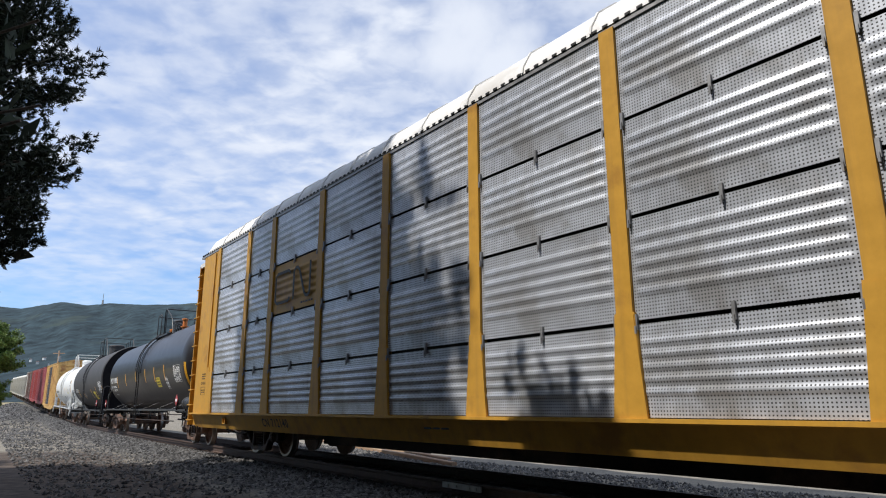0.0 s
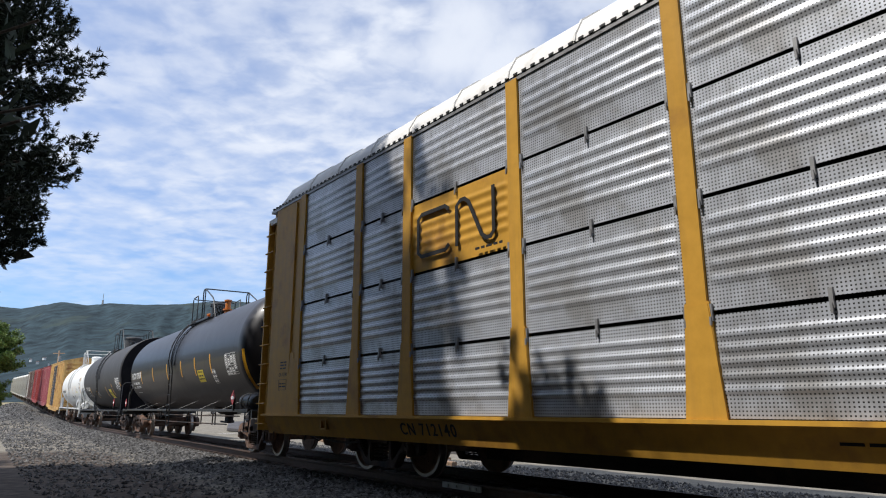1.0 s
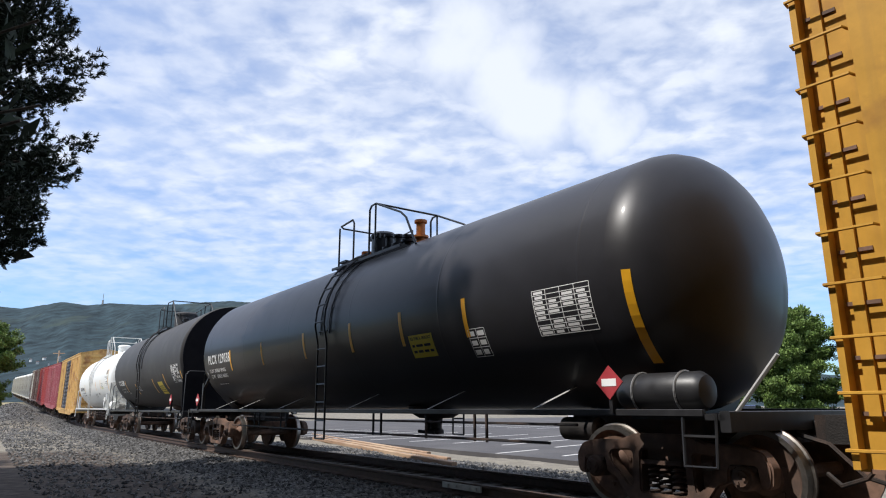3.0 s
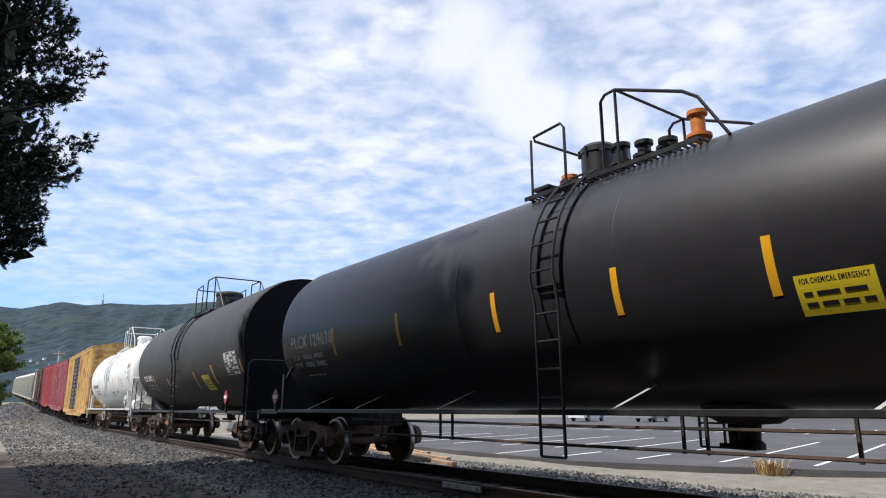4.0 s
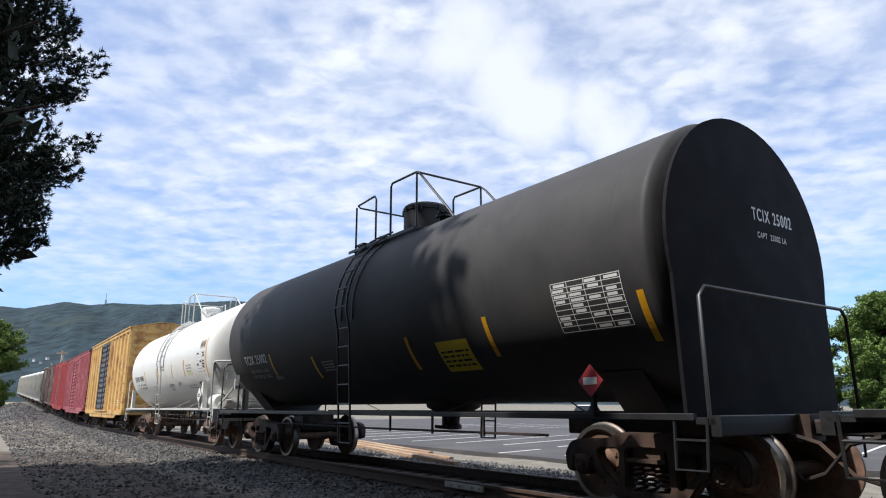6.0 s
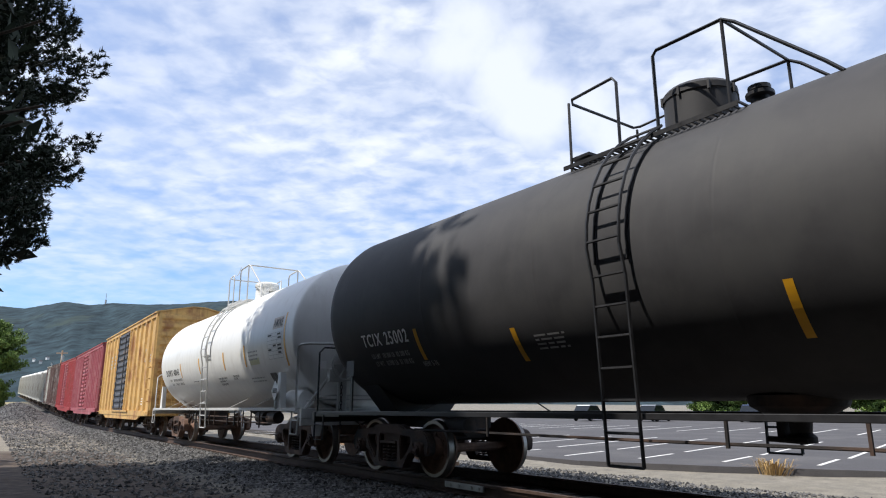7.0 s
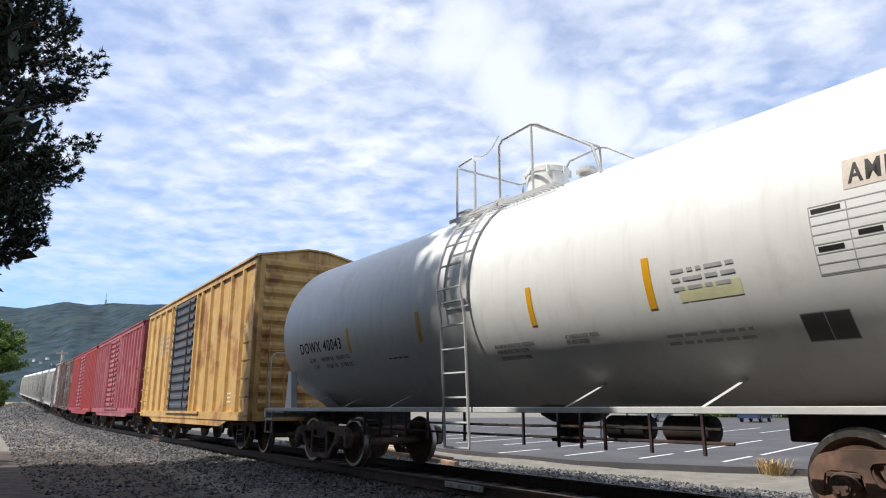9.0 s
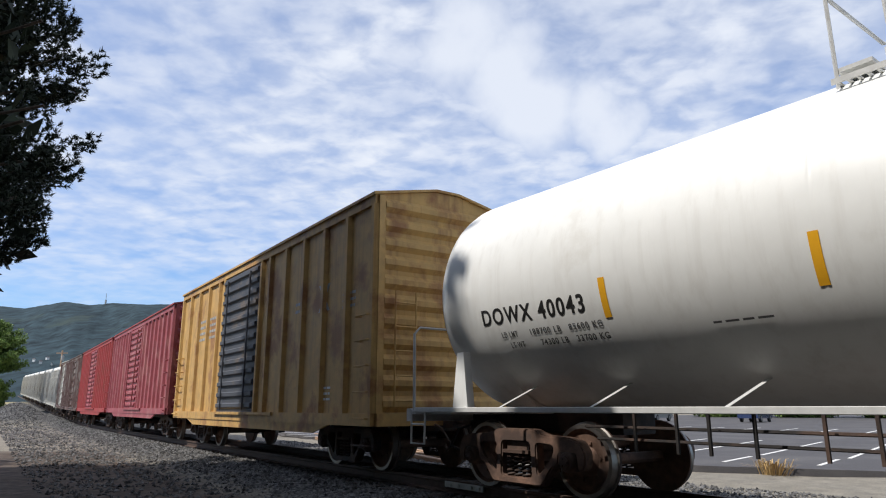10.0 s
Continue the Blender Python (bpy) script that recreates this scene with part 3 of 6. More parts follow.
    g.lathe([(zc - r + 0.05, 0.5), (zc - r - 0.06, 0.46), (zc - r - 0.15, 0.3), (zc - r - 0.16, 0.12), (zc - r - 0.32, 0.1), (zc - r - 0.36, 0.14), (zc - r - 0.42, 0.14), (zc - r - 0.43, 0.05)], "z", 16, (ox, 0, 0))
    g.box(ox + 0.12, ox + 0.2, -0.1, 0.1, zc - r - 0.4, zc - r - 0.1)
    g.tube([(ox - 0.1, 0.1, zc - r - 0.4), (ox + 0.25, 0.2, zc - r - 0.38)], 0.03, 6)
    part("bottom_outlet", g, spec["under"], car, "bottom outlet valve", smooth=40)
    for x in spec["cylinders"]:
        g = Geo()
        g.lathe([(x - 0.3, 0.04), (x - 0.28, 0.14), (x + 0.25, 0.14), (x + 0.28, 0.11), (x + 0.3, 0.04)], "x", 16, (0, 0.6, sz - 0.2))
        part("air_reservoir", g, spec["under"], car, smooth=40)
    for x in spec.get("trucks", (-half, half)):
        add_truck(car, x, iron)
    add_coupler(car, e0, -1, spec.get("reach0", 0.7))
    add_coupler(car, e1, 1, spec.get("reach1", 0.7))
    # reflective tape, lettering and panels
    def shell_radius(x):
        db = spec.get("dome_b") or dome
        t = max(0.0, (a + dome - x) / dome, (x - b + db) / db)
        return r * math.sqrt(max(0.05, 1 - t * t))

    for x, z0, z1 in spec["tape"]:
        g = Geo()
        ra, rb = shell_radius(x - 0.043), shell_radius(x + 0.043)
        zs = np.linspace(z0, z1, 9)
        for p, q in zip(zs[:-1], zs[1:]):
            g.face(*[(xx, math.sqrt(max(0.01, rr * rr - (z - zc) ** 2)) + 0.006, z) for xx, rr, z in ((x - 0.043, ra, p), (x + 0.043, rb, p), (x + 0.043, rb, q), (x - 0.043, ra, q))])
        part("reflective_tape", g, spec["tape_mat"], car)
    for body, x, z, h, w, mat in spec["letters"]:
        g = Geo()
        pts, faces = text_mesh(body, h, w)
        pts[:, 0] += x
        pts[:, 2] += z
        on_shell(g, pts, faces, r, zc, 0.0038)
        part("lettering", g, mat, car)
    for body, y, z, h, w, mat in spec.get("head_letters", ()):
        g = Geo()
        pts, faces = text_mesh(body, h, w)
        v = []
        for p in pts:
            yy, zz = p[0] + y, p[2] + z
            rho = min(0.99, math.hypot(yy, zz - zc) / r)
            v.append((a - 0.052 - p[1] if spec.get("shield") else a + dome * (1 - math.sqrt(1 - rho * rho)) - 0.012 - p[1], yy, zz))
        g.mesh(v, faces)
        part("lettering", g, mat, car)
    put = lambda gg, u0, u1, w0, w1: shell_patch(gg, u0, u1, w0, w1, r, zc, 0.0055, 2)
    for x0, x1, z0, z1, rows, mat, back in spec["prints"]:
        if back:
            g = Geo()
            shell_patch(g, x0 - 0.05, x1 + 0.05, z0 - 0.04, z1 + 0.12, r, zc, 0.003, 6)
            part("data_panel", g, back, car)
        g = Geo()
        bars(g, rng, x0, x1, z0, z1, rows, put)
        tagged(part("small_print", g, mat, car), kind="stuff")
    for x0, x1, z0, z1, mat in spec.get("plates", ()):
        g = Geo()
        shell_patch(g, x0, x1, z0, z1, r, zc, 0.0032, 5)
        part("label_plate", g, mat, car)
    for x0, x1, z0, z1, rows, cols, ink, block, back in spec.get("tables", ()):
        g = Geo()
        shell_patch(g, x0, x1, z0, z1, r, zc, 0.003, 8)
        board = part("data_panel", g, back or paint, car, "ruled data panel")
        g = Geo()
        h = (z1 - z0) / rows
        for i in range(rows + 1):
            shell_patch(g, x0, x1, z0 + i * h - 0.004, z0 + i * h + 0.004, r, zc, 0.0055, 1)
        for x in np.linspace(x0, x1, cols + 1):
            shell_patch(g, x - 0.004, x + 0.004, z0, z1, r, zc, 0.006, 8)
        tagged(part("ruling", g, ink, board), kind="stuff")
        g = Geo()
        w = (x1 - x0) / cols
        for i in range(rows):
            for j in range(cols):
                if rng.random() < 0.68:
                    q0 = x0 + j * w + w * rng.uniform(0.08, 0.3)
                    put(g, q0, x0 + (j + 1) * w - w * rng.uniform(0.05, 0.2), z0 + (i + 0.22) * h, z0 + (i + 0.74) * h)
        tagged(part("small_print", g, block, board), kind="stuff")
    if spec.get("near_tank"):
        g = Geo()
        g.lathe([(-0.5, 0.04), (-0.48, 0.15), (-0.42, 0.19), (0.42, 0.19), (0.48, 0.15), (0.5, 0.04)], "x", 20, (a + 0.45, 1.22, sz + 0.2))
        res = part("air_reservoir", g, M["blacktrim"], car, "black air reservoir on the platform", smooth=40)
        for x in (a + 0.2, a + 0.7):
            g = Geo()
            g.tube([(x, 1.22 + 0.198 * math.cos(t), sz + 0.2 + 0.198 * math.sin(t)) for t in np.linspace(0, 6.2832, 25)[:-1]], 0.012, 5, closed=True)
            part("strap", g, M["clip"], res)
        part("brake_rod", Geo().tube([(a - 0.28, 1.2, sz), (a - 0.72, 1.2, sz + 0.5)], 0.02, 6), M["panelgrey"], car)
    if spec.get("tag"):
        x, z = spec["tag"]
        plate = part("card_board", Geo().box(x - 0.13, x + 0.13, 1.50, 1.515, z, z + 0.26, 0.004), M["stencil"], car, "small grey card board")
        part("post", Geo().box(x - 0.06, x - 0.0, 1.47, 1.50, sz, z + 0.1, 0.004), M["blacktrim"], plate)
    for x in spec.get("stands", ()):
        g = Geo()
        g.box(x - 0.05, x + 0.05, 1.44, 1.52, sz, sz + 0.72, 0.008)
        g.prism([(x - 0.05, sz + 0.66), (x - 0.32, sz + 0.86), (x - 0.36, sz + 0.84), (x - 0.05, sz + 0.6)], 1.44, 1.5)
        part("jacking_stand", g, M["blacktrim"], car)
        g = Geo()
        g.tube([(x - 0.02, 1.5, sz + 0.72), (x + 0.02, 1.5, sz + 0.95), (x - 0.12, 1.48, sz + 1.03), (x - 0.26, 1.46, sz + 0.95), (x - 0.3, 1.44, sz + 0.84)], 0.016, 6)
        part("grab_iron", g, M["blacktrim"], car, smooth=60)
    for x, z, size, mat, number in spec["placards"]:
        g = Geo()
        y = 1.56
        g.prism([(x - size, z), (x, z - size), (x + size, z), (x, z + size)], y, y + 0.012)
        pl = part("placard", g, mat, car, "diamond hazard placard")
        g = Geo()
        g.box(x - size * 0.55, x + size * 0.55, y + 0.012, y + 0.016, z - size * 0.22, z + size * 0.22)
        part("number_panel", g, M["letterblack"] if number else M["letterwhite"], pl)
        if number:
            g = Geo()
            pts, faces = text_mesh(number, size * 0.3, size * 0.9)
            g.mesh([(p[0] + x + size * 0.45, y + 0.018 + p[1], p[2] + z - size * 0.15) for p in pts], faces)
            part("number", g, M["letterwhite"], pl)
        g = Geo()
        g.box(x - 0.02, x + 0.02, y - 0.06, y, sz, z)
        part("placard_bracket", g, trim, pl)
    if spec.get("brake_wheel"):
        x = e0 - 0.1
        part("brake_stand", Geo().box(x - 0.05, x + 0.05, 0.6, 0.78, sz - 0.2, sz + 0.95, 0.02), trim, car)
        hub = Vector((x - 0.2, 0.7, sz + 0.86))
        g = Geo()
        g.lathe([(hub.x + 0.2, 0.1), (hub.x + 0.18, 0.24), (hub.x + 0.1, 0.26), (hub.x + 0.07, 0.2), (hub.x + 0.06, 0.05)], "x", 20, (0, hub.y, hub.z))
        g.box(hub.x + 0.07, hub.x + 0.2, hub.y + 0.05, hub.y + 0.32, hub.z - 0.34, hub.z - 0.08, 0.02)
        part("brake_housing", g, M["greysteel"], car, "grey hand brake gear housing", smooth=40)
        g = Geo()
        g.tube([hub + Vector((0, 0.3 * math.cos(t), 0.3 * math.sin(t))) for t in np.linspace(0, 6.2832, 33)[:-1]], 0.02, 6, closed=True)
        g.lathe([(hub.x - 0.03, 0.06), (hub.x + 0.12, 0.06)], "x", 10, (0, hub.y, hub.z))
        part("brake_wheel", g, trim, car, "six-spoked grey brake wheel", smooth=40)
        for t in np.arange(0, 6.28, 6.2832 / 6):
            part("spoke", Geo().tube([hub, hub + Vector((0, 0.3 * math.cos(t), 0.3 * math.sin(t)))], 0.013, 5), trim, car)
        part("tag_plate", Geo().box(x - 0.02, x + 0.0, 1.05, 1.22, sz + 0.78, sz + 0.93), M["boardwhite"], car, "small white tag plate")
        g = Geo()
        for q in range(12):
            z = sz + 0.5 - q * 0.075
            ring = [Vector((x - 0.1, 0.75, z)) + (Vector((0, 0.022 * math.cos(t), 0.045 * math.sin(t))) if q % 2 else Vector((0.022 * math.cos(t), 0, 0.045 * math.sin(t)))) for t in np.linspace(0, 6.2832, 9)[:-1]]
            g.tube(ring, 0.008, 4, closed=True)
        part("chain", g, M["iron"], car, "hanging brake chain")
        g = Geo()
        g.box(e0 - 0.04, e0 + 0.02, -1.5, 1.5, sz - 0.3, sz - 0.16, 0.008)
        g.prism([(1.0, sz - 0.05), (1.3, sz - 0.05), (1.22, sz - 0.5), (1.08, sz - 0.5)], e0 - 0.02, e0 + 0.04, "yz")
        part("pilot_beam", g, M["greysteel"], car)
        g = Geo()
        for z, q in ((0.16, 1.3), (0.24, 1.1)):
            g.tube([(e0 + 0.2, q, sz + z), (e0 - 0.05, q - 0.2, sz + z + 0.03), (e0 - 0.12, -q, sz + z + 0.03)], 0.016, 6)
        part("end_pipe", g, trim, car, smooth=50)
        g = Geo()
        g.lathe([(-0.42, 0.05), (-0.4, 0.17), (-0.34, 0.2), (0.34, 0.2), (0.4, 0.17), (0.42, 0.05)], "x", 18, (e0 + 0.95, 1.15, sz + 0.2))
        part("air_reservoir", g, paint, car, "white air reservoir on the platform", smooth=40)
        g = Geo()
        g.tube([(x + 0.15, 1.38, sz + 0.02), (x - 0.02, 1.0, sz + 0.6)], 0.028, 6)
        part("brake_rod", g, trim, car)
    for x in spec.get("brackets", ()):
        g = Geo()
        g.prism([(x - 0.16, sz), (x + 0.16, sz), (x + 0.05, sz + 0.75), (x - 0.08, sz + 0.75)], 1.38, 1.5)
        part("saddle_bracket", g, paint, car)
    return car


# ================= boxcars =================
def boxcar(name, label, spec):
    half, a, b, z0, z1 = spec["half"], spec["a"], spec["b"], spec["z0"], spec["z1"]
    d0, d1 = spec["door"]
    paint = spec["paint"]
    W = 1.44
    car = tagged(new(name), label, spec.get("category", "boxcar"), "cars of the freight train")
    ridge = z1 + 0.27
    g = Geo()
    g.prism([(-W, z0 + 0.12), (W, z0 + 0.12), (W, z1 - 0.03), (0.25, ridge - 0.05), (-0.25, ridge - 0.05), (-W, z1 - 0.03)], a, b, "yz")
    part("body", g, paint, car, spec["body_label"])
    g = Geo()
    e = 0.1
    g.prism([(-W - e, z1 - 0.05), (-W - e, z1), (-0.25, ridge), (0.25, ridge), (W + e, z1), (W + e, z1 - 0.05), (0.25, ridge - 0.04), (-0.25, ridge - 0.04)], a - 0.05, b + 0.05, "yz")
    for x in np.arange(a + 0.6, b, 1.2):
        g.prism([(-W - e, z1), (-0.25, ridge), (0.25, ridge), (W + e, z1), (0.25, ridge + 0.035), (-0.25, ridge + 0.035)], x - 0.04, x + 0.04, "yz")
    part("roof", g, spec["roof"], car, "ribbed steel roof")
    for s in (-1, 1):
        g = Geo()
        g.box(a, b, s * W, s * (W + 0.07), z0, z0 + 0.2) if s > 0 else g.box(a, b, -W - 0.07, -W, z0, z0 + 0.2)
        xm = (a + b) / 2
        if spec["deep"]:
            g.prism([(a + 1.6, z0), (b - 1.6, z0), (b - 2.3, z0 - 0.16), (a + 2.3, z0 - 0.16)], s * W, s * (W + 0.05))
        part("side_sill", g, paint, car)
        g = Geo()
        g.box(a, b, *sorted((s * W, s * (W + 0.06))), z1 - 0.2, z1 - 0.04)
        part("top_chord", g, paint, car)
        n = spec["posts"]
        xs = [x for x in np.linspace(a + 0.06, b - 0.06, n) if not d0 - 0.12 < x < d1 + 0.12] + [d0 - 0.06, d1 + 0.06]
        for x in xs:
            g = Geo()
            w, t = 0.06, 0.075
            g.prism([(x - w - 0.04, s * W), (x - w + 0.01, s * (W + t)), (x + w - 0.01, s * (W + t)), (x + w + 0.04, s * W)], z0 + 0.2, z1 - 0.2, "xy")
            part("side_post", g, paint, car)
        if d1 > d0:
            g = Geo()
            g.box(d0, d1, *sorted((s * W, s * (W + 0.06))), z0 + 0.2, z1 - 0.24)
            door = part("door", g, spec["door_paint"], car, spec["door_label"])
            nz = spec["door_ribs"]
            for i in range(nz):
                zc = z0 + 0.36 + (z1 - z0 - 0.7) * i / (nz - 1)
                g = Geo()
                g.prism([(s * (W + 0.06), zc - 0.09), (s * (W + 0.115), zc - 0.05), (s * (W + 0.115), zc + 0.03), (s * (W + 0.06), zc + 0.06)], d0 + 0.06, d1 - 0.06, "yz")
                part("door_rib", g, spec["door_paint"], door)
            for x in (d0 + 0.5, d1 - 0.5):
                g = Geo()
                g.tube([(x, s * (W + 0.14), z0 + 0.25), (x, s * (W + 0.14), z1 - 0.35)], 0.022, 5)
                part("locking_bar", g, spec["door_paint"], door)
            g = Geo()
            g.box(d0 - 1.3, d1 + 0.1, *sorted((s * (W + 0.07), s * (W + 0.12))), z0 + 0.14, z0 + 0.2)
            part("door_track", g, paint, car)
        # ladders at the car's ends
        for x0, x1 in ((a + 0.08, a + 0.52), (b - 0.52, b - 0.08)):
            for z in np.arange(z0 - 0.3, z0 + 2.0, 0.42):
                g = Geo()
                g.tube([(x0, s * W, z), (x0, s * (W + 0.13), z), (x1, s * (W + 0.13), z), (x1, s * W, z)], 0.015, 5)
                part("rung", g, paint if z > z0 else M["iron"], car)
    # corrugated ends
    for k, x in ((-1, a), (1, b)):
        n = spec["end_ribs"]
        for i in range(n):
            zc = z0 + 0.35 + (z1 - z0 - 0.55) * i / (n - 1)
            h = (z1 - z0) / n * 0.36
            g = Geo()
            g.prism([(x, zc - h), (x + k * 0.075, zc - h * 0.35), (x + k * 0.075, zc + h * 0.35), (x, zc + h)], -W + 0.12, W - 0.12)
            part("end_rib", g, paint, car)
        g = Geo()
        for s in (-1, 1):
            g.box(*sorted((x, x + k * 0.06)), *sorted((s * W, s * (W - 0.12))), z0, z1 - 0.05)
        g.box(*sorted((x, x + k * 0.1)), -W, W, z0, z0 + 0.2)
        part("end_frame", g, paint, car)
        g = Geo()
        g.tube([(x + k * 0.14, 0.75, z0 + 0.3), (x + k * 0.14, 0.75, z0 + 2.2)], 0.016, 5)
        g.tube([(x + k * 0.14, 1.15, z0 + 0.3), (x + k * 0.14, 1.15, z0 + 2.2)], 0.016, 5)
        for z in np.arange(z0 + 0.4, z0 + 2.2, 0.4):
            g.tube([(x + k * 0.14, 0.75, z), (x + k * 0.14, 1.15, z)], 0.014, 5)
        part("end_ladder", g, paint, car)
        add_coupler(car, x, k)
    g = Geo()
    g.box(a + 0.2, b - 0.2, -0.3, 0.3, 0.66, z0 + 0.12)
    for x in np.arange(a + 1.5, b - 1, 1.6):
        g.box(x - 0.06, x + 0.06, -W, W, z0 - 0.05, z0 + 0.12)
    part("underframe", g, M["iron"], car)
    for x in (-half, half):
        add_truck(car, x, M["iron"])
    rng = random.Random(spec.get("seed", 3))
    for x0, x1, zz0, zz1, rows, mat in spec.get("prints", ()):
        g = Geo()
        bars(g, rng, x0, x1, zz0, zz1, rows, lambda gg, u0, u1, w0, w1: gg.box(u0, u1, W + 0.001, W + 0.006, w0, w1))
        tagged(part("small_print", g, mat, car), kind="stuff")
    for x, z, size, mat in spec.get("emblem", ()):
        g = Geo()
        for k in (-1, 1):
            g.prism([(x - k * size - 0.05, z - size * 1.3), (x - k * size + 0.05, z - size * 1.3), (x + k * size + 0.05, z + size * 1.3), (x + k * size - 0.05, z + size * 1.3)], W + 0.001 + 0.003 * (k > 0), W + 0.006 + 0.003 * (k > 0))
        part("emblem", g, mat, car, "crossed bar emblem")
    return car


# ================= covered hopper =================
def hopper(name, label, paint, roof, length, half):
    L2 = length / 2
    car = tagged(new(name), label, "hopper car", "cars of the freight train")
    g = Geo()
    prof = [(-1.0, 1.3), (1.0, 1.3), (1.46, 1.9), (1.5, 2.8), (1.44, 3.9), (1.2, 4.25), (-1.2, 4.25), (-1.44, 3.9), (-1.5, 2.8), (-1.46, 1.9)]
    g.prism(prof, -L2 + 0.9, L2 - 0.9, "yz")
    part("body", g, paint, car)
    g = Geo()
    g.prism([(-1.25, 4.2), (-1.2, 4.4), (-0.4, 4.62), (0.4, 4.62), (1.2, 4.4), (1.25, 4.2)], -L2 + 0.6, L2 - 0.6, "yz")
    part("roof", g, roof, car)
    for s in (-1, 1):
        for x in np.linspace(-L2 + 1.0, L2 - 1.0, 9):
            g = Geo()
            g.prism([(s * 1.47, 1.0), (s * 1.56, 1.0), (s * 1.56, 2.9), (s * 1.48, 4.05), (s * 1.4, 4.05)], x - 0.05, x + 0.05, "yz")
            part("side_post", g, paint, car)
        g = Geo()
        g.box(-L2, L2, *sorted((s * 1.4, s * 1.52)), 0.85, 1.15)
        part("side_sill", g, paint, car)
    g = Geo()
    for x in np.linspace(-L2 + 3, L2 - 3, 3):
        g.prism([(x - 1.6, 1.6), (x + 1.6, 1.6), (x + 0.3, 0.5), (x - 0.3, 0.5)], -1.0, 1.0)
    part("discharge_hopper", g, paint, car)
    g = Geo()
    for k in (-1, 1):
        g.prism([(k * (L2 - 0.9), 1.1), (k * (L2 - 0.2), 1.1), (k * (L2 - 0.9), 3.6)], -0.1, 0.1)
        for y in (-1.2, 1.2):
            g.tube([(k * (L2 - 0.15), y, 0.9), (k * (L2 - 0.15), y, 4.2)], 0.02, 5)
        for z in np.arange(1.1, 4.2, 0.4):
            g.tube([(k * (L2 - 0.15), 0.8, z), (k * (L2 - 0.15), 1.2, z)], 0.015, 4)
    g.box(-L2, L2, -0.3, 0.3, 0.7, 1.0)
    part("end_frame", g, paint, car)
    for k in (-1, 1):
        add_truck(car, k * half, M["iron"])
        add_coupler(car, k * L2, k)
    return car


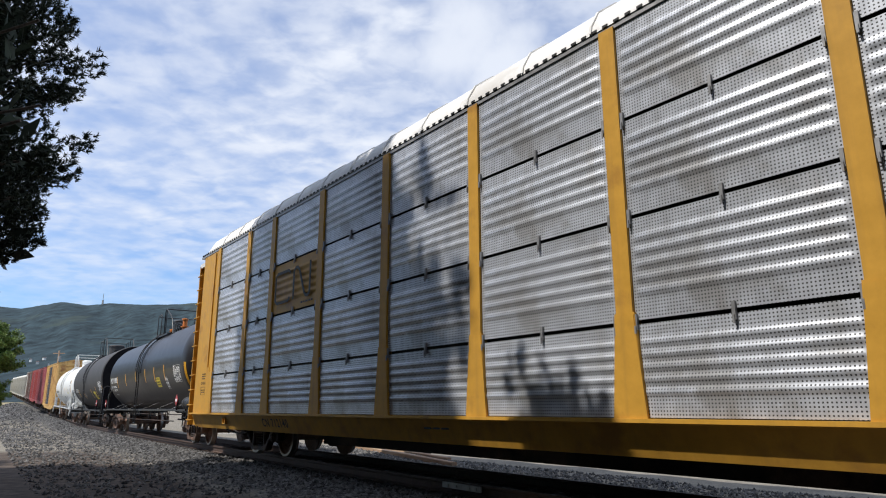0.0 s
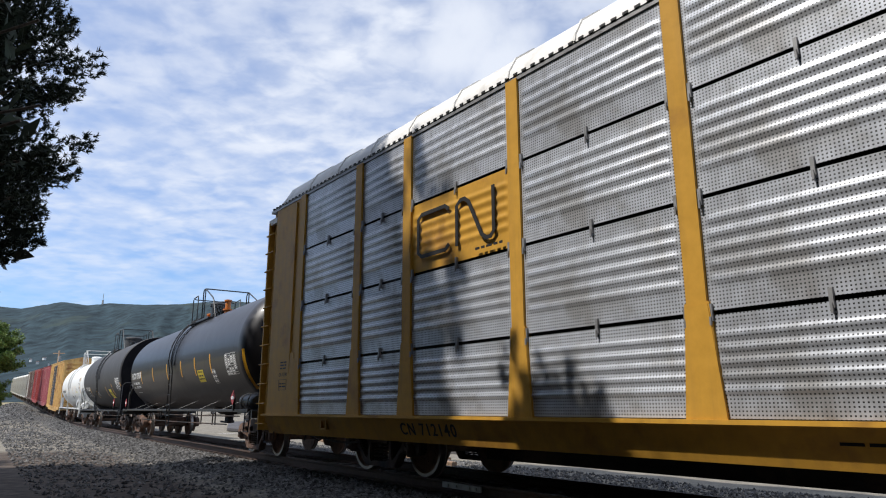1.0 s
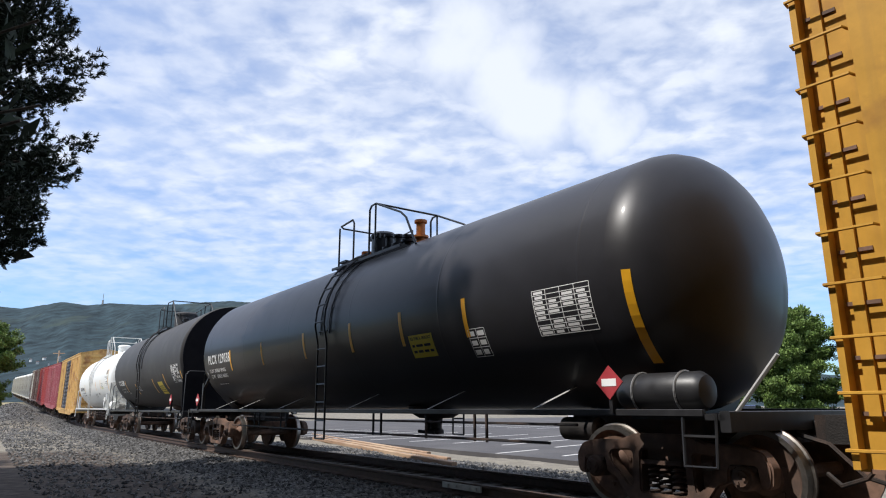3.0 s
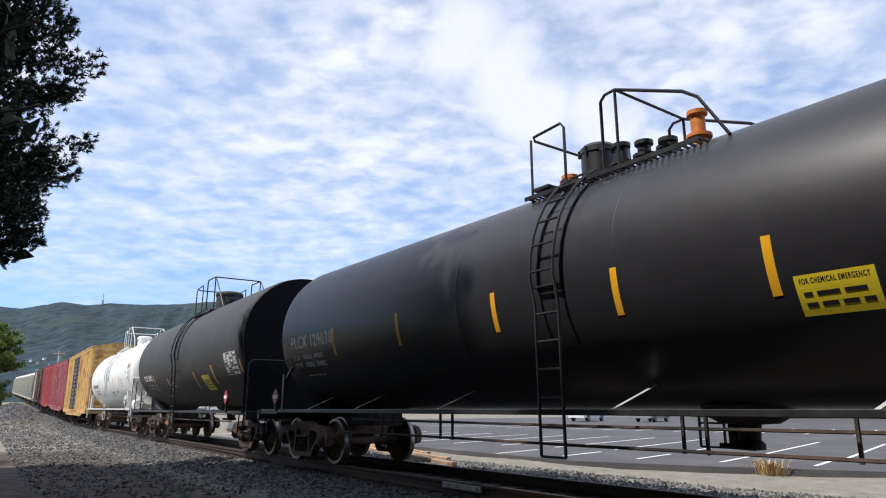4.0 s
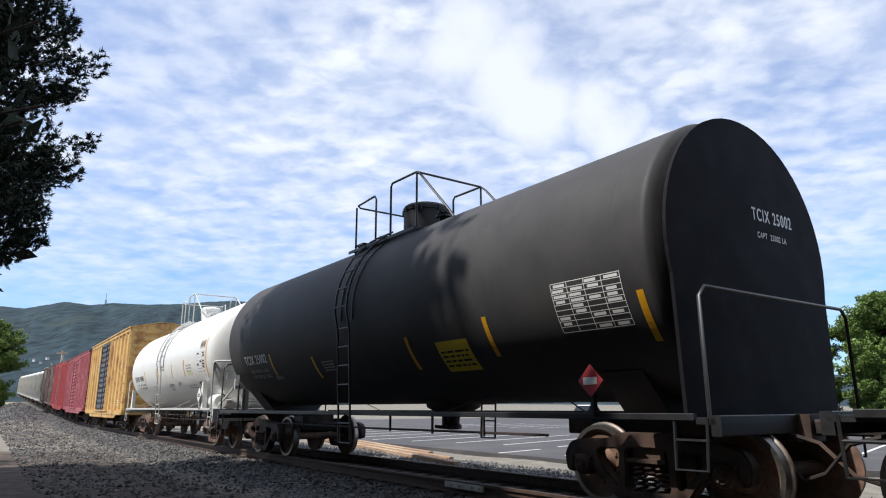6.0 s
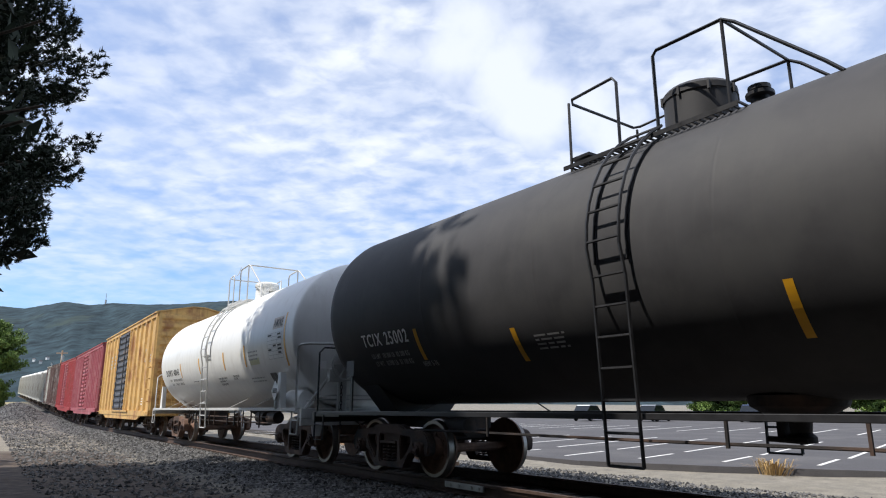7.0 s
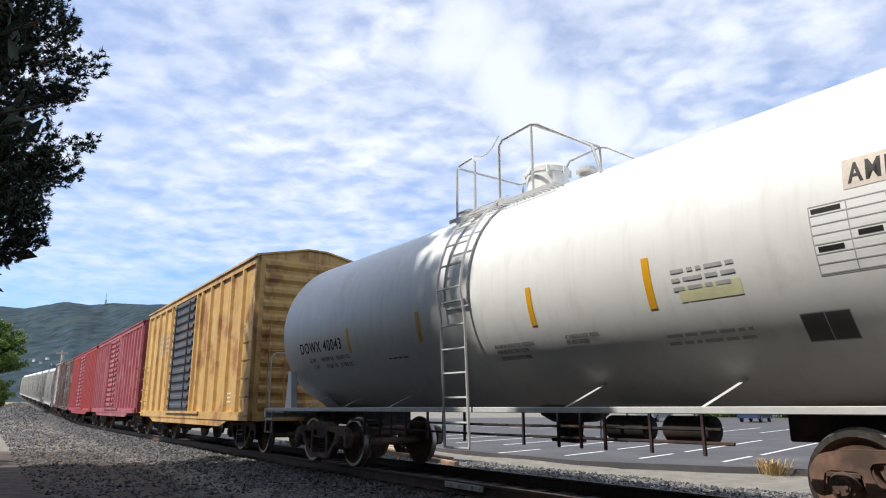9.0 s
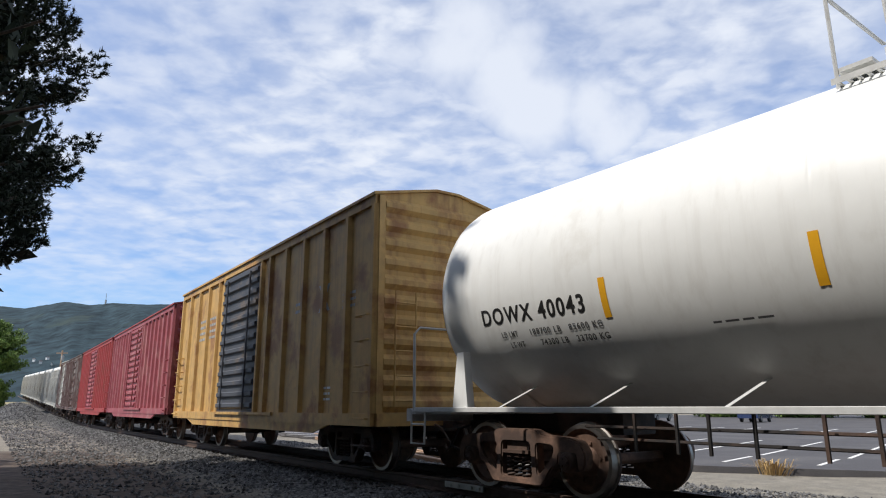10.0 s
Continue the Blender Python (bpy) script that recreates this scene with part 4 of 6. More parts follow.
# ================= autorack =================
def autorack():
    car = tagged(new("autorack_car"), "yellow framed autorack car with galvanised corrugated side panels", "autorack car", "cars of the freight train")
    E = 14.15
    rows = [0.95, 1.91, 3.02, 4.13, 5.25]
    posts = [-12.45, -10.2, -8.0, -5.6, -3.17, -0.8, 1.62, 3.95, 6.33, 8.72, 10.22, 12.42]
    Y = 1.56
    # perforated, corrugated side panels
    made = {}

    def panel(w, h, s):
        key = (round(w, 2), round(h, 2), s)
        if key not in made:
            g = Geo()
            n, c0, c1 = 5, h * 0.20, h * 0.86
            step = (c1 - c0) / n
            pr = [(0.012, 0.004), (0.012, c0 - 0.015)]
            for i in range(n * 6 + 1):
                pr.append((0.012 + 0.022 * (0.5 - 0.5 * math.cos(i * math.pi / 3)) ** 1.2, c0 + step * i / 6))
            pr += [(0.012, c1 + 0.015), (0.012, h - 0.004)]
            v, f = [], []
            m = 0.05
            for x, flat in ((0, 1), (m, 1), (m + 0.05, 0), (w - m - 0.05, 0), (w - m, 1), (w, 1)):
                for d, z in pr:
                    v.append((x, s * (0.012 if flat else d), z))
            k = len(pr)
            for i in range(5):
                for j in range(k - 1):
                    f.append((i * k + j, i * k + j + 1, (i + 1) * k + j + 1, (i + 1) * k + j))
            g.mesh(v, f)
            g.mesh([(0, -s * 0.012, 0.012), (w, -s * 0.012, 0.012), (w, -s * 0.012, h - 0.012), (0, -s * 0.012, h - 0.012)], [(0, 1, 2, 3)])
            made[key] = g.data("side_panel", M["perf"], 50)
        return made[key]

    for s in (1, -1):
        for i in range(len(posts) - 1):
            x0, x1 = posts[i] + 0.1, posts[i + 1] - 0.1
            for j in range(4):
                z0, z1 = rows[j], rows[j + 1] - (0.034 if j < 3 else 0)
                logo = s == 1 and i == 8 and j == 2
                pn = panel(x1 - x0, z1 - z0, s)
                ob = part("side_panel", pn, None, car, "yellow painted emblem panel" if logo else "", m=pose(x0, s * Y, z0))
                if logo:
                    me = pn.copy()
                    me.materials[0] = M["yellow"]
                    ob.data = me
                    logo_ob, lx, lz, lw, lh = ob, x0, z0, x1 - x0, z1 - z0
                if j < 3:
                    xm = (x0 + x1) / 2
                    for x in (x0 + 0.03, xm, x1 - 0.03):
                        g = Geo()
                        g.box(x - 0.017, x + 0.017, *sorted((s * (Y + 0.01), s * (Y + 0.045))), z1 - 0.06, z1 + 0.10)
                        g.box(x - 0.009, x + 0.009, *sorted((s * (Y + 0.04), s * (Y + 0.06))), z1 - 0.1, z1 - 0.02)
                        part("panel_clip", g, M["clip"], car)
        for i, x in enumerate(posts):
            g = Geo()
            w = 0.105
            z0 = 0.93
            out = [(x - w - 0.09, z0), (x + w + 0.09, z0), (x + w + 0.02, 2.0), (x + w, 2.0), (x + w, 5.27), (x - w, 5.27), (x - w, 2.0), (x - w - 0.02, 2.0)]
            g.prism(out, s * (Y - 0.05), s * (Y + 0.05))
            g.prism([(x - w - 0.1, z0), (x + w + 0.1, z0), (x + w + 0.01, 1.98), (x - w - 0.01, 1.98)], s * (Y + 0.05), s * (Y + 0.058))
            part("side_post", g, M["yellow"], car)
        g = Geo()
        g.prism([(s * q, z) for q, z in ((Y + 0.085, 0.945), (Y + 0.085, 0.905), (Y + 0.01, 0.895), (Y - 0.12, 0.565), (Y - 0.2, 0.565), (Y - 0.2, 0.945))], -E + 0.3, E - 0.3, "yz")
        part("side_sill", g, M["yellow"], car, "yellow side sill")
        # added black sheet standing for the unlit inside seen through the slots
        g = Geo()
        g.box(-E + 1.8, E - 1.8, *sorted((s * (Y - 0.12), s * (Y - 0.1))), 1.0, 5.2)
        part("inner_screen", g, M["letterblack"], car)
        # scalloped eave strip
        g = Geo()
        g.box(-E + 0.1, E - 0.1, *sorted((s * (Y - 0.1), s * (Y + 0.03))), 5.25, 5.31)
        part("eave_rail", g, M["clip"], car)
        g = Geo()
        for x in np.arange(-E + 0.2, E - 0.2, 0.16):
            g.box(x, x + 0.075, *sorted((s * (Y - 0.02), s * (Y + 0.046))), 5.315, 5.345)
        part("eave_bolts", g, M["letterblack"], car)
        # end panels and ladders
        for k in (-1, 1):
            g = Geo()
            x0, x1 = sorted((k * 12.55, k * 13.75))
            g.box(x0, x1, *sorted((s * (Y - 0.06), s * (Y + 0.02))), 0.93, 5.26)
            g.box(*sorted((k * 12.72, k * 12.77)), *sorted((s * (Y + 0.02), s * (Y + 0.05))), 0.95, 5.2)
            g.prism([(k * 12.3, 0.95), (k * 12.76, 0.95), (k * 12.66, 2.1), (k * 12.52, 2.1)], s * (Y + 0.02), s * (Y + 0.06))
            ep = part("end_panel", g, M["yellow"], car, "plain yellow end panel")
            g = Geo()
            x0, x1 = sorted((k * 13.75, k * E))
            g.box(x0, x1, *sorted((s * (Y - 0.16), s * (Y - 0.1))), 0.6, 5.05)
            g.box(*sorted((k * (E - 0.05), k * E)), *sorted((s * (Y - 0.16), s * (Y + 0.03))), 0.62, 5.05)
            part("end_post", g, M["yellow"], car)
            for z in np.arange(0.75, 4.95, 0.4):
                g = Geo()
                g.tube([(k * 13.76, s * (Y - 0.02), z), (k * 13.78, s * (Y + 0.06), z), (k * (E + 0.02), s * (Y + 0.06), z), (k * (E + 0.02), s * (Y - 0.02), z)], 0.014, 5)
                part("rung", g, M["yellow"], car)
                g = Geo()
                g.box(*sorted((k * 13.85, k * 14.08)), *sorted((s * (Y - 0.1), s * (Y - 0.085))), z - 0.16, z - 0.13)
                part("inner_rung", g, M["rustiron"], car)
    # roof
    g = Geo()
    half = [(1.6, 5.31), (1.58, 5.42), (1.44, 5.66), (1.1, 5.92), (0.6, 6.06)]
    prof = half + [(-y, z) for y, z in half[::-1]]
    xs = [-E]
    n = len(prof)
    v, f = [], []
    stations = [(-E + 0.1, 0.93, 0.6)] + [(x, 1, 1) for x in np.linspace(-E + 0.8, E - 0.8, 24)] + [(E - 0.1, 0.93, 0.6)]
    for x, sy, szz in stations:
        for y, z in prof:
            v.append((x, y * sy, 5.31 + (z - 5.31) * szz))
    for i in range(len(stations) - 1):
        for j in range(n - 1):
            f.append((i * n + j, i * n + j + 1, (i + 1) * n + j + 1, (i + 1) * n + j))
    f += [tuple(range(n)), tuple(range((len(stations) - 1) * n, len(stations) * n))]
    g.mesh(v, f)
    part("roof", g, M["roofwhite"], car, "chalky white rounded roof", smooth=30)
    for x in np.linspace(-E + 0.8, E - 0.8, 24)[1:-1]:
        g = Geo()
        pts = [(x, y, z + 0.012) for y, z in prof]
        g.tube(pts, 0.022, 4)
        part("roof_seam", g, M["roofwhite"], car)
    for k in (-1, 1):
        g = Geo()
        g.box(*sorted((k * (E - 0.2), k * (E - 0.12))), -1.5, 1.5, 0.95, 5.3)
        for y in np.arange(-1.35, 1.4, 0.3):
            g.box(*sorted((k * (E - 0.12), k * (E - 0.07))), y - 0.06, y + 0.06, 1.0, 5.2)
        part("end_door", g, M["yellow"], car)
        g = Geo()
        g.box(*sorted((k * 13.7, k * (E + 0.02))), 1.3, 1.58, 5.0, 5.12)
        g.box(*sorted((k * 13.7, k * (E + 0.02))), -1.58, -1.3, 5.0, 5.12)
        part("corner_cap", g, M["roofwhite"], car)
        add_truck(car, k * 10.2, M["iron"])
        add_coupler(car, k * (E - 0.2), k)
        for s in (1, -1):
            g = Geo()
            g.tube([(k * 13.5, s * 1.5, 0.6), (k * 13.5, s * 1.5, 0.38), (k * 13.95, s * 1.5, 0.38), (k * 13.95, s * 1.5, 0.6)], 0.018, 5)
            part("corner_step", g, M["iron"], car)
    g = Geo()
    g.box(-E + 0.3, E - 0.3, -1.4, 1.4, 0.8, 0.93)
    g.box(-E + 0.3, E - 0.3, -0.3, 0.3, 0.6, 0.8)
    g.box(-8.4, 8.4, -0.32, 0.32, 0.3, 0.62)
    part("floor_frame", g, M["iron"], car)
    g = Geo()
    g.tube([(x, 1.2, 0.52 + 0.05 * math.sin(x * 2.1)) for x in np.linspace(10.6, 13.2, 14)], 0.022, 5)
    part("air_hose", g, M["iron"], car)
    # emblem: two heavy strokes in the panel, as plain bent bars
    g = Geo()
    y = Y + 0.05
    for pts in ([(0.56, 0.74), (0.60, 0.80), (0.86, 0.80), (0.9, 0.74), (0.9, 0.26), (0.86, 0.2), (0.60, 0.2), (0.56, 0.26)],
                [(0.48, 0.2), (0.48, 0.74), (0.44, 0.8), (0.40, 0.8), (0.36, 0.74), (0.24, 0.26), (0.2, 0.2), (0.16, 0.2), (0.13, 0.26), (0.13, 0.84)]):
        P = [Vector((lx + lw * u, 0, lz + lh * w)) for u, w in pts]
        left, right = [], []
        for i, p in enumerate(P):
            d = (P[min(i + 1, len(P) - 1)] - P[max(i - 1, 0)]).normalized()
            nrm = Vector((-d.z, 0, d.x)) * 0.03
            left.append(p + nrm)
            right.append(p - nrm)
        for i in range(len(P) - 1):
            q = [left[i], left[i + 1], right[i + 1], right[i]]
            g.face(*[(c.x, y, c.z) for c in q])
            g.face(*[(c.x, y + 0.01, c.z) for c in q])
    part("emblem", g, M["letterblack"], car, "black bent-bar emblem")
    def sill_face(z):
        """How far out the leaning face of the sill stands at a height."""
        return Y + 0.013 - 0.13 * (0.895 - z) / 0.33

    # card holder on the sill
    g = Geo()
    for q in ((11.2, 11.4, 0.69, 0.71), (11.2, 11.4, 0.84, 0.86), (11.2, 11.225, 0.69, 0.86), (11.375, 11.4, 0.69, 0.86)):
        g.box(q[0], q[1], Y - 0.1, Y + 0.005, q[2], q[3])
    part("card_holder", g, M["yellow"], car, "small framed yellow card holder")
    rng = random.Random(4)

    def flat(gg, u0, u1, w0, w1):
        gg.box(u0, u1, Y + 0.061, Y + 0.066, w0, w1)

    for x0, x1, z0, z1, r in ((lx + 0.1, lx + 0.65, lz + 0.05, lz + 0.13, 1), ):
        g = Geo()
        bars(g, rng, x0, x1, z0, z1, r, flat)
        tagged(part("small_print", g, M["letterblack"], car), kind="stuff")
    g = Geo()
    bars(g, rng, 12.90, 13.17, 1.79, 1.97, 3, lambda gg, u0, u1, w0, w1: gg.box(u0, u1, Y + 0.021, Y + 0.025, w0, w1))
    bars(g, rng, 12.90, 13.17, 1.44, 1.55, 2, lambda gg, u0, u1, w0, w1: gg.box(u0, u1, Y + 0.021, Y + 0.025, w0, w1))
    tagged(part("small_print", g, M["letterblack"], car), kind="stuff")
    g = Geo()
    for q in ((12.86, 13.21, 1.60, 1.606), (12.86, 13.21, 1.40, 1.406), (12.86, 12.866, 1.40, 1.606), (13.204, 13.21, 1.40, 1.606)):
        g.box(q[0], q[1], Y + 0.021, Y + 0.025, q[2], q[3])
    part("print_frame", g, M["letterblack"], car)
    for body, x, z, h, w, yy in (("CN 712140", 8.95, 0.67, 0.17, 1.3, None), ("CN 712140", 13.22, 1.665, 0.075, 0.36, Y + 0.022)):
        g = Geo()
        pts, faces = text_mesh(body, h, w)
        g.mesh([(p[0] + x, p[1] + (yy if yy else sill_face(p[2] + z)), p[2] + z) for p in pts], faces)
        part("lettering", g, M["letterblack"], car)
    g = Geo()
    bars(g, rng, 2.3, 2.9, 0.74, 0.80, 1, lambda gg, u0, u1, w0, w1: gg.box(u0, u1, sill_face(w0) - 0.01, sill_face(w1), w0, w1))
    tagged(part("small_print", g, M["letterblack"], car), kind="stuff")
    return car


# ================= the train =================
def perforated():
    """Galvanised sheet with rows of punched holes."""
    mat = material("perforated galvanised sheet", (0.56, 0.585, 0.63), 0.42, 0.38, var=0.10, grain=9, second=(0.38, 0.38, 0.38), blotch=0.4, streak=(0.30, 0.28, 0.26), streak_amount=0.3)
    nt = mat.node_tree
    N, L = nt.nodes.new, nt.links.new
    b = nt.nodes["Principled BSDF"]
    src = b.inputs["Base Color"].links[0].from_socket
    co = N("ShaderNodeTexCoord")
    sep = N("ShaderNodeSeparateXYZ")
    L(co.outputs["Object"], sep.inputs[0])

    def wave(k, step):
        m = N("ShaderNodeMath")
        m.operation = "PINGPONG"
        m.inputs[1].default_value = step / 2
        L(sep.outputs[k], m.inputs[0])
        g = N("ShaderNodeMath")
        g.operation = "LESS_THAN"
        g.inputs[1].default_value = step * 0.21
        L(m.outputs[0], g.inputs[0])
        return g.outputs[0]

    h = N("ShaderNodeMath")
    h.operation = "MULTIPLY"
    L(wave("X", 0.034), h.inputs[0])
    L(wave("Z", 0.034), h.inputs[1])
    mx = N("ShaderNodeMix")
    mx.data_type = "RGBA"
    L(h.outputs[0], mx.inputs["Factor"])
    L(src, mx.inputs["A"])
    mx.inputs["B"].default_value = (0.05, 0.05, 0.052, 1)
    L(mx.outputs["Result"], b.inputs["Base Color"])
    # each panel a little different
    oi = N("ShaderNodeObjectInfo")
    mul = N("ShaderNodeMix")
    mul.data_type, mul.blend_type = "RGBA", "MULTIPLY"
    mul.inputs["Factor"].default_value = 1
    L(mx.outputs["Result"], mul.inputs["A"])
    L(mapped_grey(nt, oi.outputs["Random"], 0.86, 1.08), mul.inputs["B"])
    L(mul.outputs["Result"], b.inputs["Base Color"])
    return mat


M["perf"] = perforated()
M["clip"] = material("dull zinc fittings", (0.30, 0.30, 0.30), 0.5, 0.5, var=0.2)
M["orange"] = material("orange valve paint", (0.55, 0.17, 0.03), 0.5, var=0.2)
M["panelgrey"] = material("grey-white stencil panel", (0.42, 0.42, 0.41), 0.5, var=0.1)
M["signyellow"] = material("yellow notice panel", (0.75, 0.58, 0.03), 0.45, var=0.05)
M["placardred"] = material("red hazard placard", (0.42, 0.05, 0.06), 0.45, var=0.1)
M["greysteel"] = material("grey painted railing steel", (0.55, 0.55, 0.53), 0.45, var=0.1)
M["blacktrim"] = material("black painted fittings", (0.022, 0.022, 0.024), 0.42, var=0.2)
M["softblack"] = material("faded stencil grey", (0.42, 0.42, 0.41), 0.6, var=0.15)

M["boardwhite"] = material("white notice board paint", (0.84, 0.84, 0.82), 0.5, var=0.04)
M["boardbeige"] = material("weathered beige label", (0.62, 0.54, 0.45), 0.6, var=0.12, grain=20)
M["boardyellow"] = material("sun-faded yellow label", (0.70, 0.68, 0.42), 0.6, var=0.1)
M["stencil"] = material("dark stencil grey", (0.09, 0.09, 0.09), 0.6, var=0.15)

TRAIN = []


def couple(ob, centre, half):
    TRAIN.append((ob, centre, half))


couple(autorack(), 5.0, 10.2)

LW, LB, SB = M["letterwhite"], M["letterblack"], M["softblack"]
couple(tank_car("tank_car", "glossy black tank car with white lettering and amber tape", dict(
    centre=28.2, half=7.1, a=-7.75, b=8.3, r=1.52, zc=2.55, dome=0.85, trucks=(-7.1, 7.3), man_dx=0.7, sill=1.0, seed=1, paint=M["black"], trim=M["blacktrim"], under=M["iron"],
    iron=M["rustiron"], tank_label="glossy black welded tank shell", grab=0, struts=(-5.6, -3.4, -0.9, 2.2, 4.6, 6.4), strut_paint=M["panelgrey"],
    plat=(-1.93, 0.72), gates=(-0.55, 0.09), rail_h=0.78, rail=((-0.55, -0.24), (-0.55, 0.76), (-0.62, 0.83), (-0.78, 0.84), (-1.7, 0.44), (-1.88, 0.3), (-2.2, -0.25)), chain=False, manway=(0.25, 0.5), manpaint=M["blacktrim"],
    valves=((0.42, M["orange"], 0.12), (-1.62, M["orange"], 0.34), (-0.5, M["blacktrim"], 0.3), (-0.85, M["blacktrim"], 0.22), (-1.2, M["blacktrim"], 0.14)), ladder=(-0.36, 0.01),
    rods=((0.86, -6.0, 5.2, 1.1), (0.66, -5.8, 5.2, 1.35)), hangers=tuple((x, 0.62, 1.3) for x in (-4.6, -4.35, -3.2, 2.0, 2.28, 3.55, 3.85, -1.9, -1.65)),
    outlet=-1.6, cylinders=(-5.6,), tape_mat=M["stripe"],
    tape=((5.3, 1.98, 2.47), (3.15, 2.0, 2.5), (0.85, 2.0, 2.5), (-1.11, 2.0, 2.5), (-2.77, 1.98, 2.5), (-4.4, 1.98, 2.5), (7.66, 1.5, 2.5), (-7.12, 1.5, 2.45)),
    letters=(("PLCX 129038", 7.1, 2.2, 0.24, 1.75, LW), ("LD LMT  196000LB  88900KG", 7.12, 1.985, 0.095, 1.32, LW), ("LT WT    67000LB  30400KG", 7.08, 1.835, 0.095, 1.30, LW), ("FOR CHEMICAL EMERGENCY", -2.97, 2.045, 0.045, 0.54, LB)),
    tables=((-6.65, -5.75, 1.88, 2.40, 9, 4, LW, LW, None), (-4.75, -4.4, 1.72, 2.08, 3, 2, LW, LW, None)), near_tank=True, stands=(7.37,),
    prints=((-3.5, -2.98, 1.83, 2.0, 2, LB, M["signyellow"]), (6.0, 6.7, 1.66, 1.7, 1, LW, None)),
    placards=((-6.9, 1.3, 0.17, M["placardred"], ""), (7.62, 1.28, 0.17, M["placardred"], "")))), 28.2, 7.1)

couple(tank_car("tank_car", "dull sooty black tank car with rain streaks and white lettering", dict(
    centre=44.9, half=5.55, a=-6.85, b=6.75, r=1.585, zc=2.70, dome=0.22, dome_b=0.75, shield=True, e1=6.8, reach1=0.15, sill=0.96, seed=2, paint=M["sooty"], trim=M["blacktrim"], under=M["iron"],
    iron=M["iron"], tank_label="dull black jacketed tank shell", trucks=(-6.1, 4.85), grab=1.2, struts=(-3.0, 3.6), strut_paint=M["blacktrim"],
    plat=(-1.56, 0.82), gates=(-0.52, 0.03), rail_h=0.84, rail=((-0.52, -0.24), (-0.52, 0.8), (-0.57, 0.86), (-1.40, 0.84), (-1.54, 0.74), (-2.35, -0.08), (-2.5, -0.25)), chain=False, man_dx=-0.28, manway=(0.42, 0.46), manpaint=M["sooty"], valves=((-0.8, M["blacktrim"], 0.12),), ladder=(-0.53, -0.1),
    rods=((0.72, -4.6, 4.2, 1.0),), hangers=tuple((x, 0.68, 1.2) for x in (-1.2, -2.4, 2.2, -3.6)),
    outlet=-1.3, cylinders=(3.6,), tape_mat=M["stripe"],
    tape=((3.5, 1.75, 2.2), (1.42, 1.62, 2.02), (-2.05, 1.62, 2.1), (-4.0, 1.7, 2.2), (-6.5, 1.7, 2.2)),
    tables=((-6.3, -5.3, 1.88, 2.42, 9, 4, LW, LW, None),),
    head_letters=(("TCIX 25002", -0.05, 3.1, 0.15, 0.85, LW), ("CAPT  25002 LA", -0.12, 2.9, 0.07, 0.62, LW)),
    letters=(("TCIX 25002", 5.08, 2.03, 0.2, 1.35, LW), ("LD LMT  181300 LB  82 200 KG", 4.95, 1.84, 0.075, 1.1, SB), ("LT WT   81700 LB  37 100 KG", 4.93, 1.72, 0.075, 1.08, SB), ("NEW 5-76", 3.62, 1.66, 0.075, 0.36, SB)),
    tag=(5.42, 1.57),
    prints=((0.6, 1.1, 1.72, 1.92, 4, M['panelgrey'], None), (-3.45, -2.8, 1.6, 1.85, 4, LB, M["signyellow"])),
    placards=((-5.84, 1.32, 0.17, M["placardred"], ""), ))), 44.9, 5.55)

